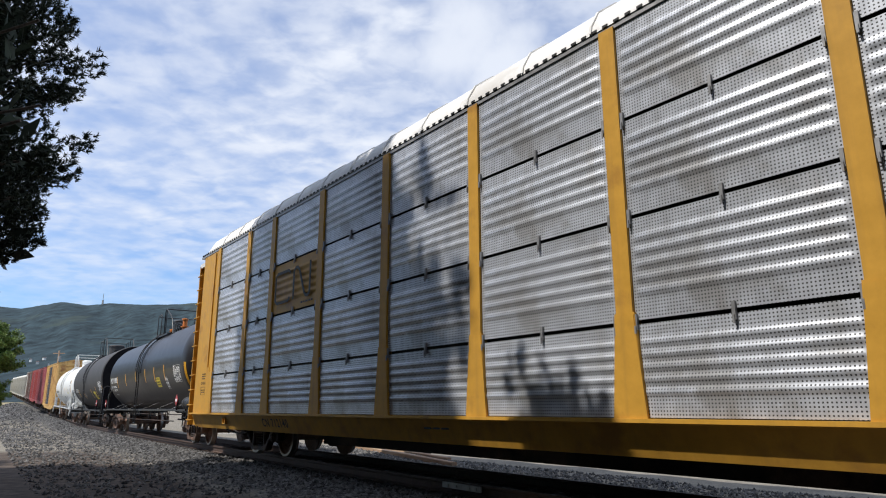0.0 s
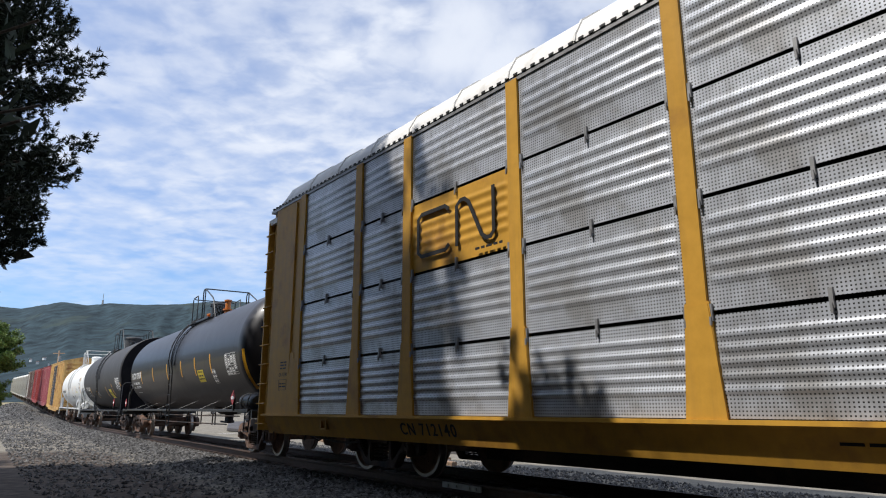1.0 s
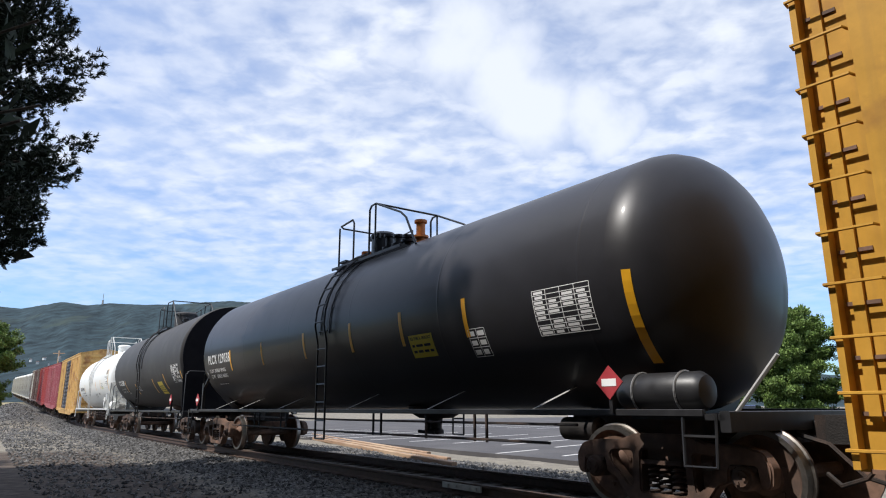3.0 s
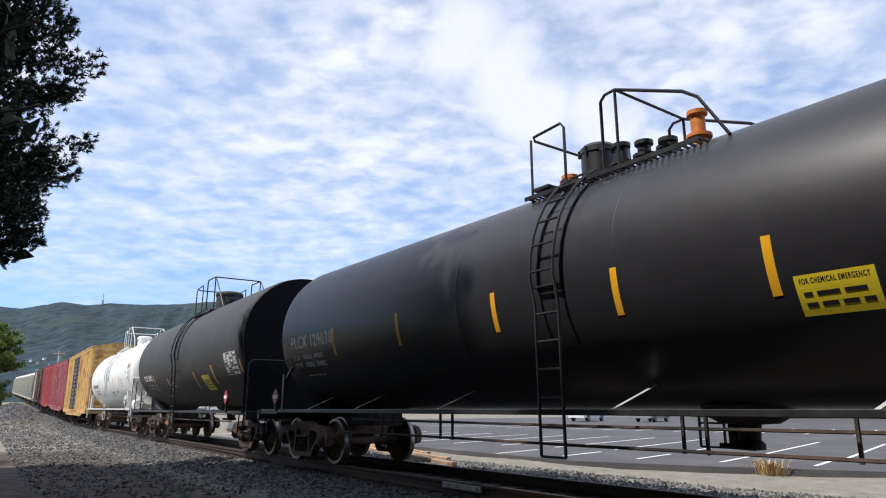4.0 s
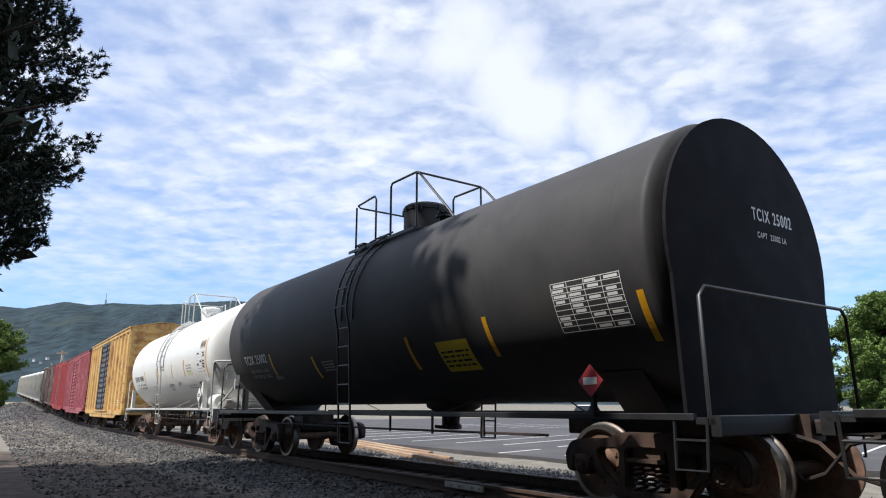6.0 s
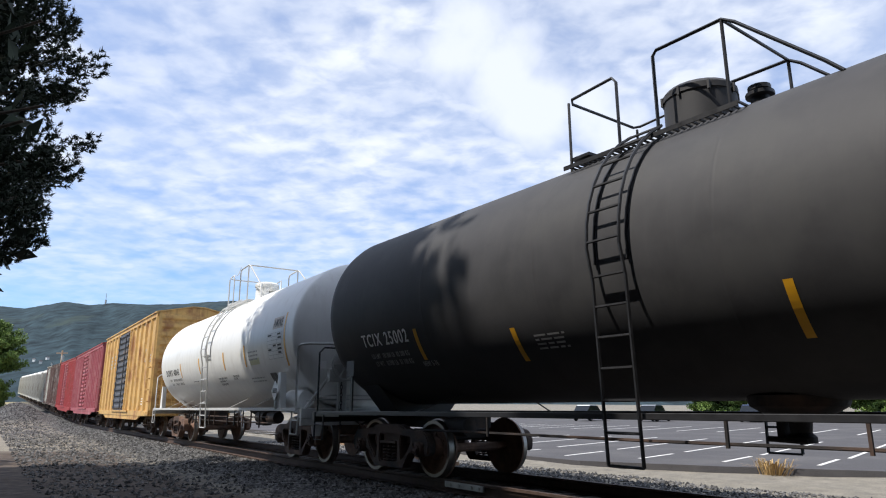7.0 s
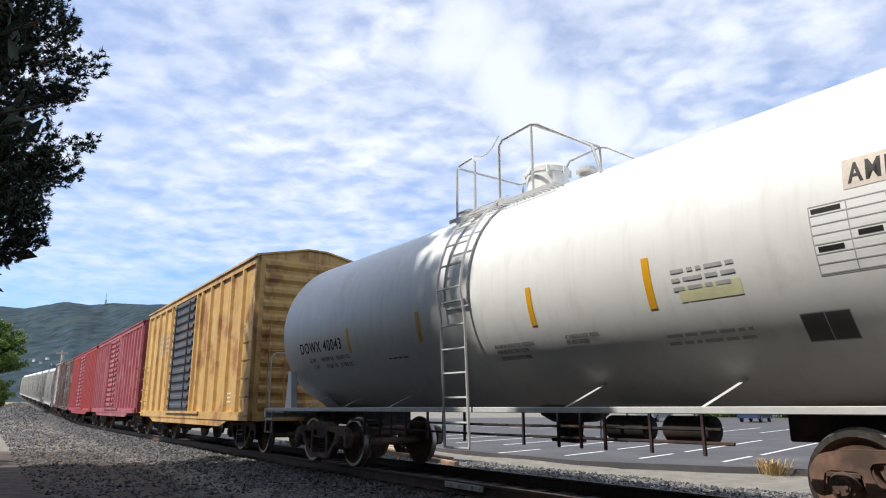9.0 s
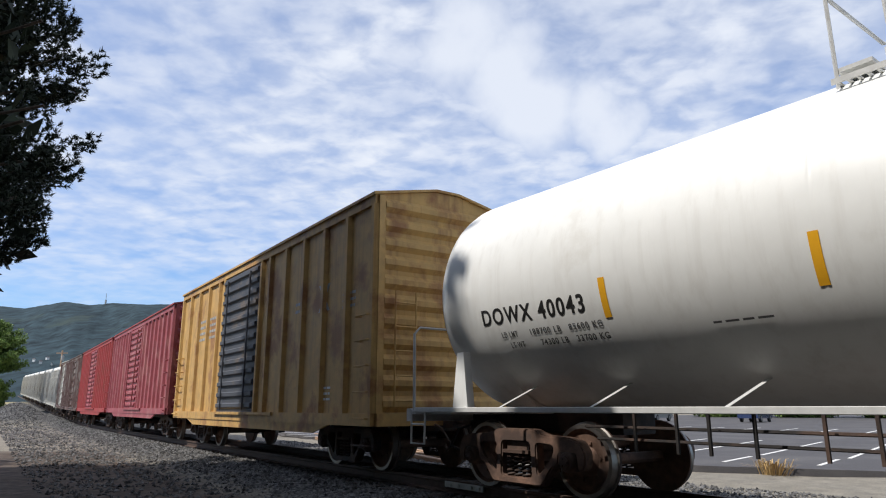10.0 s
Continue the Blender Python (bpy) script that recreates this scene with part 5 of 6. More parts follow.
couple(tank_car("tank_car", "white tank car with black lettering and grey railings", dict(
    centre=59.4, half=4.5, a=-7.25, b=5.95, r=1.56, zc=2.57, dome=0.52, e0=-7.2, reach0=0.1, dome_b=0.65, brake_wheel=True, brackets=(-5.98, 5.1), sill=1.02, seed=3, paint=M["white"], trim=M["greysteel"], under=M["iron"],
    iron=M["rustiron"], tank_label="glossy white tank shell with grime below", trucks=(-5.95, 4.5), grab=1.2, near_rail=((-6.85, 1.46, 1.0), (-6.85, 1.46, 2.18), (-6.88, 1.46, 2.25), (-6.98, 1.45, 2.28), (-7.2, 1.4, 2.28), (-7.5, 0.9, 2.28), (-7.56, 0.5, 2.28), (-7.56, -1.3, 2.28), (-7.5, -1.42, 2.2), (-7.2, -1.46, 1.0)),
    struts=(-4.1, -2.4, 1.39, 2.94, 4.4), strut_paint=M["greysteel"],
    plat=(-1.95, 0.32), gates=(-0.72, -0.14), rail_h=0.8, rail=((-0.72, -0.24), (-0.72, 0.72), (-0.8, 0.80), (-1.42, 0.83), (-1.56, 0.78), (-2.5, 0.14), (-2.62, -0.25)), chain=True, man_dx=-0.2, manway=(0.32, 0.4), manpaint=M["white"], valves=((-0.9, M["greysteel"], 0.06),), ladder=(-0.83, -0.3),
    rods=((0.84, -4.0, 3.4, 1.0), (0.7, -4.0, 3.4, 0.8)), hangers=tuple((x, 0.6, 1.15) for x in (-3.9, -3.3, -2.7, -2.35, -2.0, -1.4, -0.2, 0.3, 0.7, 1.3, 1.75, 2.1, 2.6)),
    outlet=-1.2, cylinders=(-3.4, -2.6), tape_mat=M["stripe"],
    tape=((2.61, 1.98, 2.4), (0.42, 2.0, 2.44), (-1.98, 2.0, 2.45), (-3.68, 2.0, 2.5), (5.56, 1.75, 2.45), (-6.3, 1.9, 3.0)),
    tables=((-6.15, -5.3, 2.08, 2.62, 7, 3, M["softblack"], LB, M["boardwhite"]), (-5.42, -5.03, 1.58, 1.80, 1, 2, M["softblack"], M["stencil"], M["stencil"])), plates=((-6.17, -5.58, 2.70, 2.95, M["boardbeige"]), (-4.63, -4.0, 2.02, 2.16, M["boardyellow"])),
    head_letters=(("DOWX 40043", 0.35, 3.02, 0.13, 0.85, LB), ("CAPY  22990 US GAL", 0.27, 2.87, 0.07, 0.68, M["stencil"]), ("CAPY  19143 IMP GAL", 0.27, 2.74, 0.07, 0.72, M["stencil"]), ("CAPY  89 200  L", 0.27, 2.61, 0.07, 0.6, M["stencil"])),
    letters=(("DOWX 40043", 4.6, 2.07, 0.2, 1.7, LB), ("AMINE", -5.62, 2.74, 0.17, 0.52, LB), ("LD LMT", 4.32, 1.9, 0.07, 0.28, M["stencil"]), ("188700 LB   85600 KG", 3.82, 1.9, 0.07, 1.1, M["stencil"]),
             ("LT WT", 4.22, 1.77, 0.07, 0.24, M["stencil"]), ("74300 LB   33700 KG", 3.7, 1.77, 0.07, 1.02, M["stencil"]),
             ("MAXIMUM OPERATING PRESSURE", -1.14, 1.785, 0.045, 0.72, M["stencil"]), ("FOR HEATER COILS 75 PSI", -1.15, 1.72, 0.045, 0.58, M["stencil"]), ("EXTERIOR HEATER PIPES", -1.18, 1.64, 0.045, 0.54, M["stencil"]),
             ('4" FIBERGLASS INSUL', -2.39, 1.81, 0.045, 0.5, M["stencil"]), ("DO NOT EXCEED", -2.39, 1.75, 0.045, 0.33, M["stencil"])),
    prints=((0.88, 1.47, 1.79, 1.835, 1, M['stencil'], None), (-1.24, -1.8, 1.5, 1.6, 2, SB, None), (-1.3, -2.0, 1.38, 1.44, 1, SB, None), (-1.32, -2.1, 1.26, 1.34, 2, SB, None), (-4.6, -3.95, 2.1, 2.35, 3, SB, None),
            (-4.6, -3.7, 1.62, 1.76, 2, SB, None)),
    placards=((-5.95, 1.4, 0.2, M["letterwhite"], "2735"), ))), 59.4, 4.5)

couple(boxcar("boxcar", "weathered yellow boxcar with a slate-blue plug door", dict(
    half=4.7, a=-6.45, b=6.45, z0=0.76, z1=4.66, door=(-0.85, 1.9), posts=14, paint=M["boxyellow"], roof=M["boxyellow"], door_paint=M["doorgrey"], body_label="rust-streaked yellow steel body",
    door_label="ribbed slate-blue plug door", door_ribs=13, end_ribs=11, deep=True, seed=8,
    prints=((-3.4, -3.0, 2.9, 3.2, 2, M["softblack"]), (-5.7, -5.2, 2.75, 3.1, 3, M["softblack"]), (2.6, 4.6, 2.9, 3.6, 4, M["softblack"]), (-4.8, -4.45, 1.15, 1.45, 3, M["letterwhite"])),
    emblem=((-4.4, 3.1, 0.2, M["panelgrey"]), ))), 73.2, 4.7)
RED = dict(half=4.9, a=-6.6, b=6.6, z0=0.85, z1=4.6, door=(-1.0, 1.6), posts=19, door_label="ribbed sliding door", door_ribs=14, end_ribs=9, deep=True)
couple(boxcar("boxcar", "faded pinkish red boxcar with a ribbed door", dict(RED, paint=M["boxred"], roof=M["boxred2"], door_paint=M["boxred"], body_label="faded red steel body")), 87.7, 4.9)
couple(boxcar("boxcar", "deep oxide red boxcar with a ribbed door", dict(RED, a=-6.2, b=6.2, paint=M["boxred2"], roof=M["boxred2"], door_paint=M["boxred"], body_label="oxide red steel body")), 101.2, 4.6)
SHORT = dict(half=3.0, a=-4.1, b=4.1, z0=0.85, z1=4.6, door=(-0.9, 0.9), posts=11, door_label="ribbed sliding door", door_ribs=8, end_ribs=7, deep=False)
couple(boxcar("boxcar", "grimy dark brown boxcar with pale graffiti blotches", dict(SHORT, paint=M["brown"], roof=M["brown"], door_paint=M["brown"], body_label="grimy brown body")), 112.2, 3.0)
couple(boxcar("boxcar", "grimy dark brown boxcar with a grey door", dict(SHORT, a=-3.7, b=3.7, paint=M["brown"], roof=M["greycar"], door_paint=M["greycar"], body_label="grimy brown body")), 120.7, 2.8)
s_at = 125.2
for i in range(7):
    ln = 11.6
    ob = hopper("hopper_car", "pale grey covered hopper car with a whitish roof", M["greycar"], M["roofwhite"], ln, ln / 2 - 1.5)
    couple(ob, s_at + ln / 2, ln / 2 - 1.5)
    s_at += ln + 0.9


# ================= ground and railway =================
def ground_height(x, y):
    """Flat yard, a low ballast shoulder along the line and a heap of spare ballast."""
    s, l = nearest(x, y)
    base = np.where(s < 140, lift(np.minimum(s, 140)), lift(np.full_like(s, 140.0)))
    far = np.clip((np.hypot(x, y) - 160) / 400, 0, 1)
    base = base * (1 - far)
    sh = np.clip((np.abs(l) - 1.5) / 1.6, 0, 1)
    sh = sh * sh * (3 - 2 * sh)
    z = base - 0.19 - 0.17 * sh
    z = z - 0.12 * np.clip((-l - 6.0) / 1.0, 0, 1)
    heap = np.exp(-(((s - 64) / 8.0) ** 2 + ((l - 4.4) / 2.0) ** 2))
    z = z + 1.6 * heap
    z = z + 0.025 * np.sin(x * 1.7 + 2 * np.sin(y * 0.6)) * np.cos(y * 1.3 + x * 0.3) * np.clip((np.abs(l) - 2.5) / 2, 0, 1)
    return z, s, l, heap


def make_ground():
    q = np.linspace(-1, 1, 300)
    ax = 0.0 + 7.0 * np.sinh(q * 6.75)
    gx, gy = np.meshgrid(ax - 4, ax + 16)
    z, s, l, heap = ground_height(gx.ravel(), gy.ravel())
    n = len(q)
    v = np.column_stack([gx.ravel(), gy.ravel(), z])
    i = np.arange(n * n).reshape(n, n)
    f = np.column_stack([i[:-1, :-1].ravel(), i[:-1, 1:].ravel(), i[1:, 1:].ravel(), i[1:, :-1].ravel()])
    me = bpy.data.meshes.new("ground")
    me.from_pydata(v.tolist(), [], f.tolist())
    bed = np.clip(1.0 - (np.abs(l - 0.2) - 1.7) / 1.6, 0, 1)
    bed = np.maximum(bed, np.clip(heap * 2.2, 0, 1))
    at = me.attributes.new("bed", "FLOAT", "POINT")
    at.data.foreach_set("value", bed.astype(np.float32))
    gr = np.clip((s - 68) / 10, 0, 1) * np.clip((l - 9) / 3, 0, 1)
    gr = np.maximum(gr, np.clip((np.hypot(gx.ravel(), gy.ravel()) - 110) / 40, 0, 1) * np.clip(l / 5, 0, 1))
    at = me.attributes.new("grass", "FLOAT", "POINT")
    at.data.foreach_set("value", gr.astype(np.float32))
    # needle litter along the row of pines, its dark soil colour also standing for shade
    shade_mask = np.clip((28.0 - s) / 3.0, 0, 1) * np.clip((l - 2.2) / 1.5, 0, 1) * np.clip((16 - l) / 4, 0, 1)
    at = me.attributes.new("litter_shade", "FLOAT", "POINT")
    at.data.foreach_set("value", shade_mask.astype(np.float32))
    me.materials.append(ground_material())
    me.shade_smooth()
    return tagged(new("ground", me), "sandy yard ground with grey ballast along the line", "ground", kind="structure")


def ground_material():
    mat = bpy.data.materials.new("yard ground")
    mat.use_nodes = True
    nt = mat.node_tree
    N, L = nt.nodes.new, nt.links.new
    b = nt.nodes["Principled BSDF"]
    b.inputs["Roughness"].default_value = 0.92
    b.inputs["Specular IOR Level"].default_value = 0.2
    co = N("ShaderNodeTexCoord")

    def noi(scale, detail=6, rough=0.6):
        t = N("ShaderNodeTexNoise")
        t.inputs["Scale"].default_value, t.inputs["Detail"].default_value, t.inputs["Roughness"].default_value = scale, detail, rough
        L(co.outputs["Object"], t.inputs["Vector"])
        return t.outputs["Fac"]

    def ramp(src, *stops):
        r = N("ShaderNodeValToRGB")
        e = r.color_ramp.elements
        while len(e) < len(stops):
            e.new(0.5)
        for k, (p, c) in zip(e, stops):
            k.position, k.color = p, (*c, 1)
        L(src, r.inputs[0])
        return r.outputs[0]

    def mix(fac, a, c):
        m = N("ShaderNodeMix")
        m.data_type = "RGBA"
        L(fac, m.inputs["Factor"])
        L(a, m.inputs["A"])
        L(c, m.inputs["B"])
        return m.outputs["Result"]

    def attr(name):
        a = N("ShaderNodeAttribute")
        a.attribute_name = name
        return a.outputs["Fac"]

    vor = N("ShaderNodeTexVoronoi")
    vor.inputs["Scale"].default_value = 22
    L(co.outputs["Object"], vor.inputs["Vector"])
    sepc = N("ShaderNodeSeparateColor")
    L(vor.outputs["Color"], sepc.inputs[0])
    stones = ramp(sepc.outputs[0], (0.0, (0.026, 0.026, 0.028)), (0.5, (0.073, 0.071, 0.07)), (1.0, (0.22, 0.212, 0.2)))
    dirt = ramp(noi(2.2, 8), (0.3, (0.11, 0.099, 0.08)), (0.5, (0.195, 0.175, 0.138)), (0.7, (0.29, 0.26, 0.205)))
    grit = ramp(noi(45, 3), (0.42, (0.12, 0.11, 0.095)), (0.58, (0.34, 0.31, 0.26)))
    mid = N("ShaderNodeMix")
    mid.data_type = "RGBA"
    mid.inputs["Factor"].default_value = 0.4
    L(dirt, mid.inputs["A"])
    L(grit, mid.inputs["B"])
    grass = ramp(noi(1.4, 8), (0.35, (0.30, 0.24, 0.09)), (0.6, (0.48, 0.40, 0.17)))
    # the edge of the ballast is ragged
    e = N("ShaderNodeMath")
    e.operation = "ADD"
    L(attr("bed"), e.inputs[0])
    m2 = N("ShaderNodeMapRange")
    m2.inputs["To Min"].default_value, m2.inputs["To Max"].default_value = -0.95, 0.85
    L(noi(2.6, 9, 0.75), m2.inputs["Value"])
    L(m2.outputs["Result"], e.inputs[1])
    m3 = N("ShaderNodeMapRange")
    m3.inputs["From Min"].default_value, m3.inputs["From Max"].default_value = 0.3, 0.7
    L(e.outputs[0], m3.inputs["Value"])
    # dark needle soil with the ground shade under the pines painted in
    shaded_soil = ramp(noi(3.0, 8, 0.7), (0.35, (0.045, 0.034, 0.028)), (0.5, (0.085, 0.066, 0.053)), (0.68, (0.14, 0.112, 0.09)))
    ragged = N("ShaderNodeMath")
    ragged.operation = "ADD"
    L(attr("litter_shade"), ragged.inputs[0])
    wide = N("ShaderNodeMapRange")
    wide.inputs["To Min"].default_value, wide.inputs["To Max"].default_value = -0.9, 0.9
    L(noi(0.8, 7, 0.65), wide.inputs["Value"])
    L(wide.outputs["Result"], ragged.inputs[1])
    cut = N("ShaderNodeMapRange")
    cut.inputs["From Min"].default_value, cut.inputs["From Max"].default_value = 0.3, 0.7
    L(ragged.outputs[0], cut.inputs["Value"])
    pebbles = ramp(noi(5, 8, 0.75), (0.57, (0.0, 0.0, 0.0)), (0.70, (0.5, 0.5, 0.5)))
    sandy = mix(pebbles, mid.outputs["Result"], stones)
    col = mix(m3.outputs["Result"], mix(cut.outputs["Result"], sandy, shaded_soil), stones)
    col = mix(attr("grass"), col, grass)
    L(col, b.inputs["Base Color"])
    bp = N("ShaderNodeBump")
    bp.inputs["Strength"].default_value, bp.inputs["Distance"].default_value = 0.8, 0.03
    L(vor.outputs["Distance"], bp.inputs["Height"])
    ms = N("ShaderNodeMapRange")
    ms.inputs["To Min"].default_value, ms.inputs["To Max"].default_value = 0.15, 0.9
    L(m3.outputs["Result"], ms.inputs["Value"])
    L(ms.outputs["Result"], bp.inputs["Strength"])
    L(bp.outputs[0], b.inputs["Normal"])
    return mat


make_ground()


def z_at(x, y):
    return float(ground_height(np.array([float(x)]), np.array([float(y)]))[0][0])


def make_ballast():
    """Loose crushed stone on both shoulders."""
    rs = np.random.RandomState(5)
    n = 50000
    s = np.concatenate([2 + 70 * rs.rand(n // 2) ** 1.5, -6 + 34 * rs.rand(n // 2) ** 1.2])
    l = np.concatenate([1.0 + 4.6 * rs.rand(n // 2) ** 2.0, -1.0 - 3.6 * rs.rand(n // 2) ** 1.1])
    cx, cy = np.interp(s, S_AXIS, LX), np.interp(s, S_AXIS, LY)
    dx, dy = np.interp(s + 0.2, S_AXIS, LX) - cx, np.interp(s + 0.2, S_AXIS, LY) - cy
    d = np.hypot(dx, dy)
    x, y = cx - dy / d * l, cy + dx / d * l
    z = ground_height(x, y)[0]
    r = 0.014 + 0.026 * rs.rand(n) ** 2
    r = r * (1 + np.maximum(s, 0) / 60)
    base = np.array([(1, 0, 0), (-1, 0, 0), (0, 1, 0), (0, -1, 0), (0, 0, 0.8), (0, 0, -0.6)], float)
    tri = np.array([(0, 2, 4), (2, 1, 4), (1, 3, 4), (3, 0, 4), (2, 0, 5), (1, 2, 5), (3, 1, 5), (0, 3, 5)])
    pts = base[None] * (1 + 0.7 * (rs.rand(n, 6, 3) - 0.4)) + 0.35 * (rs.rand(n, 6, 3) - 0.5)
    a = rs.rand(n) * 6.28
    c, sn = np.cos(a)[:, None], np.sin(a)[:, None]
    px, py = pts[..., 0] * c - pts[..., 1] * sn, pts[..., 0] * sn + pts[..., 1] * c
    pts = np.stack([px, py, pts[..., 2]], -1) * r[:, None, None]
    pts = pts + np.stack([x, y, z + r * 0.25], -1)[:, None]
    me = bpy.data.meshes.new("ballast")
    f = (tri[None] + (np.arange(n) * 6)[:, None, None]).reshape(-1, 3)
    me.from_pydata(pts.reshape(-1, 3).tolist(), [], f.tolist())
    me.materials.append(material("crushed stone", (0.105, 0.102, 0.099), 0.85, var=0.3, grain=20, island=0.85))
    tagged(new("ballast", me), "loose grey crushed stone ballast", "ballast", kind="stuff")


make_ballast()
M["railtop"] = material("worn bright rail head", (0.30, 0.25, 0.22), 0.4, 0.8, var=0.2)
line = tagged(new("railway_track"), "rusty steel rails on dark timber ties", "railway track")
for sd in (0.7175, -0.7175):
    part("rail", make_rail(sd), M["steelrail"], line)
tie = Geo().box(-0.115, 0.115, -1.3, 1.3, -0.36, -0.172, 0.012).data("tie", M["tie"])
plate = Geo().box(-0.09, 0.09, -0.13, 0.13, -0.176, -0.162).data("tie_plate", M["steelrail"])
for i in range(150):
    s = -6 + i * 0.52
    a, b = track(s), track(s + 0.1)
    turn = math.atan2(b.y - a.y, b.x - a.x)
    m = Matrix.Translation(a) @ Matrix.Rotation(turn + 0.02 * math.sin(i * 7.3), 4, "Z")
    t = part("tie", tie, None, line, m=m)
    if i < 70:
        for sd in (0.7175, -0.7175):
            part("tie_plate", plate, None, t, m=pose(0, sd, 0))

# pale bolted bar added where sun strikes the outside of the near rail
pl_s = 8.15
a, b = track(pl_s, 0.86), track(pl_s + 0.1, 0.86)


def sunlit_rail_bar():
    g = Geo()
    m = Matrix.Translation(track(7.8, 0.76, -0.05)) @ Matrix.Rotation(math.atan2(b.y - a.y, b.x - a.x), 4, "Z")
    g.box(-0.45, 0.45, 0.0, 0.03, -0.05, 0.03, 0.006)
    for x in (-0.36, -0.2, 0.1, 0.3):
        g.box(x - 0.02, x + 0.02, 0.03, 0.05, -0.03, 0.01)
    part("joint_bar", g, material("pale sunlit rail face", (0.5, 0.49, 0.46), 0.5, 0.3, var=0.2), line, "pale bolted bar standing for sun on the rail", m=m)


sunlit_rail_bar()

# ================= parking lot beyond the line =================
M["asphalt"] = material("weathered asphalt", (0.068, 0.064, 0.066), 0.88, var=0.25, grain=40, second=(0.092, 0.087, 0.086), blotch=0.5, blotch_scale=0.4, bump=0.3)
M["lotpaint"] = material("worn white line paint", (0.72, 0.70, 0.66), 0.7, var=0.15, grain=6, second=(0.4, 0.39, 0.37), blotch=0.3, blotch_scale=5)
edge = [track(s, -6.6 - (0.8 if s > 30 else 0)) for s in (46, 38, 30, 24, 18, 12.5)]
outline = [(p.x, p.y) for p in edge] + [(6.72, 16.4), (9.25, 15.4), (16, 12.2), (60, -9), (130, 60), (60, 170), (-30, 180), (-22, 70)]
g = Geo()
g.prism(outline, -0.5, -0.34, "xy")
lot = tagged(part("parking_lot", g, M["asphalt"]), "grey asphalt parking lot with white stall lines", "parking lot", kind="structure")


def lot_stripe(x0, y0, x1, y1):
    d = Vector((x1 - x0, y1 - y0, 0))
    g = Geo()
    g.box(0, d.length, -0.055, 0.055, -0.34, -0.335)
    part("stall_line", g, M["lotpaint"], lot, m=Matrix.Translation((x0, y0, 0)) @ Matrix.Rotation(math.atan2(d.y, d.x), 4, "Z"))


for k in range(-9, 5):
    x0, y0 = 3.48 + 1.84 * k, 20.0 - 1.1 * k
    if k > -2:
        lot_stripe(x0, y0, x0 + 1.5, y0 + 1.8)
    x0, y0 = 3.95 + 1.77 * k, 24.2 - 1.33 * k
    lot_stripe(x0, y0, x0 + 5.7, y0 + 7.1)
    lot_stripe(x0 + 11, y0 + 13.5, x0 + 16.6, y0 + 20.5)

# weathered timbers lying along the ballast
M["timber"] = material("sun-bleached brown timber", (0.30, 0.19, 0.12), 0.8, var=0.25, grain=6, second=(0.42, 0.30, 0.2), blotch=0.5, stretch=(0.3, 3, 3), bump=0.3)
for (s0, l0), (s1, l1), hgt in (((13.4, -3.25), (28.5, -6.1), 0.09), ((15.4, -4.5), (30.0, -7.0), 0.07), ((17.5, -5.2), (33.0, -8.0), 0.06)):
    a, b = track(s0, l0), track(s1, l1)
    d = b - a
    z = z_at(a.x, a.y) - 0.03
    g = Geo()
    g.box(0, d.length, -0.07, 0.07, 0, hgt + 0.05, 0.02)
    tagged(part("timber_beam", g, M["timber"], m=Matrix.Translation((a.x, a.y, z)) @ Matrix.Rotation(math.atan2(d.y, d.x), 4, "Z")),
           "long sun-bleached brown timber lying beside the ballast", "timber", "timbers beside the line")


def dry_tuft():
    rs = random.Random(3)
    g = Geo()
    for i in range(160):
        a, r = rs.uniform(0, 6.28), rs.uniform(0, 0.35)
        lean = rs.uniform(0.1, 0.45)
        h = rs.uniform(0.15, 0.42)
        x, y = r * math.cos(a), r * math.sin(a)
        dx, dy = lean * math.cos(a), lean * math.sin(a)
        w = 0.012
        px, py = -math.sin(a) * w, math.cos(a) * w
        g.face((x - px, y - py, -0.05), (x + px, y + py, -0.05), (x + px + dx * 0.5, y + py + dy * 0.5, h * 0.75), (x - px + dx * 0.5, y - py + dy * 0.5, h * 0.75))
        g.face((x - px + dx * 0.5, y - py + dy * 0.5, h * 0.75), (x + px + dx * 0.5, y + py + dy * 0.5, h * 0.75), (x + dx, y + dy, h * 0.8))
    me = g.data("dry_grass_tuft", material("dry straw grass", (0.50, 0.34, 0.15), 0.8, var=0.3, island=0.4))
    ob = part("dry_grass_tuft", me, None, m=pose(7.6, 16.15, z_at(7.6, 16.15) + 0.02))
    tagged(ob, "tuft of dry tan grass at the asphalt edge", "grass tuft")


dry_tuft()


# ================= trees =================
def leaf_material(name, base, var=0.45):
    m = material(name, base, 0.65, var=0.25, grain=3, island=var)
    b = m.node_tree.nodes["Principled BSDF"]
    b.inputs["Subsurface Weight"].default_value = 0.0
    return m


def tuft_points(rs, n, centres, spread, length, width):
    """Needle sprays: thin two-sided blades pointing outward from clump centres."""
    k = len(centres)
    c = np.repeat(np.asarray(centres), n, 0)
    m = len(c)
    d = rs.normal(size=(m, 3))
    d /= np.linalg.norm(d, axis=1)[:, None]
    d[:, 2] = d[:, 2] * 0.8 + 0.25
    o = c + d * spread * rs.rand(m)[:, None] ** 0.6
    side = np.cross(d, rs.normal(size=(m, 3)))
    side /= np.linalg.norm(side, axis=1)[:, None] + 1e-9
    L_ = length * (0.6 + 0.8 * rs.rand(m))[:, None]
    w = side * width * (0.6 + 0.8 * rs.rand(m))[:, None]
    v = np.stack([o, o + d * L_ * 0.5 + w, o + d * L_, o + d * L_ * 0.5 - w], 1)
    return v


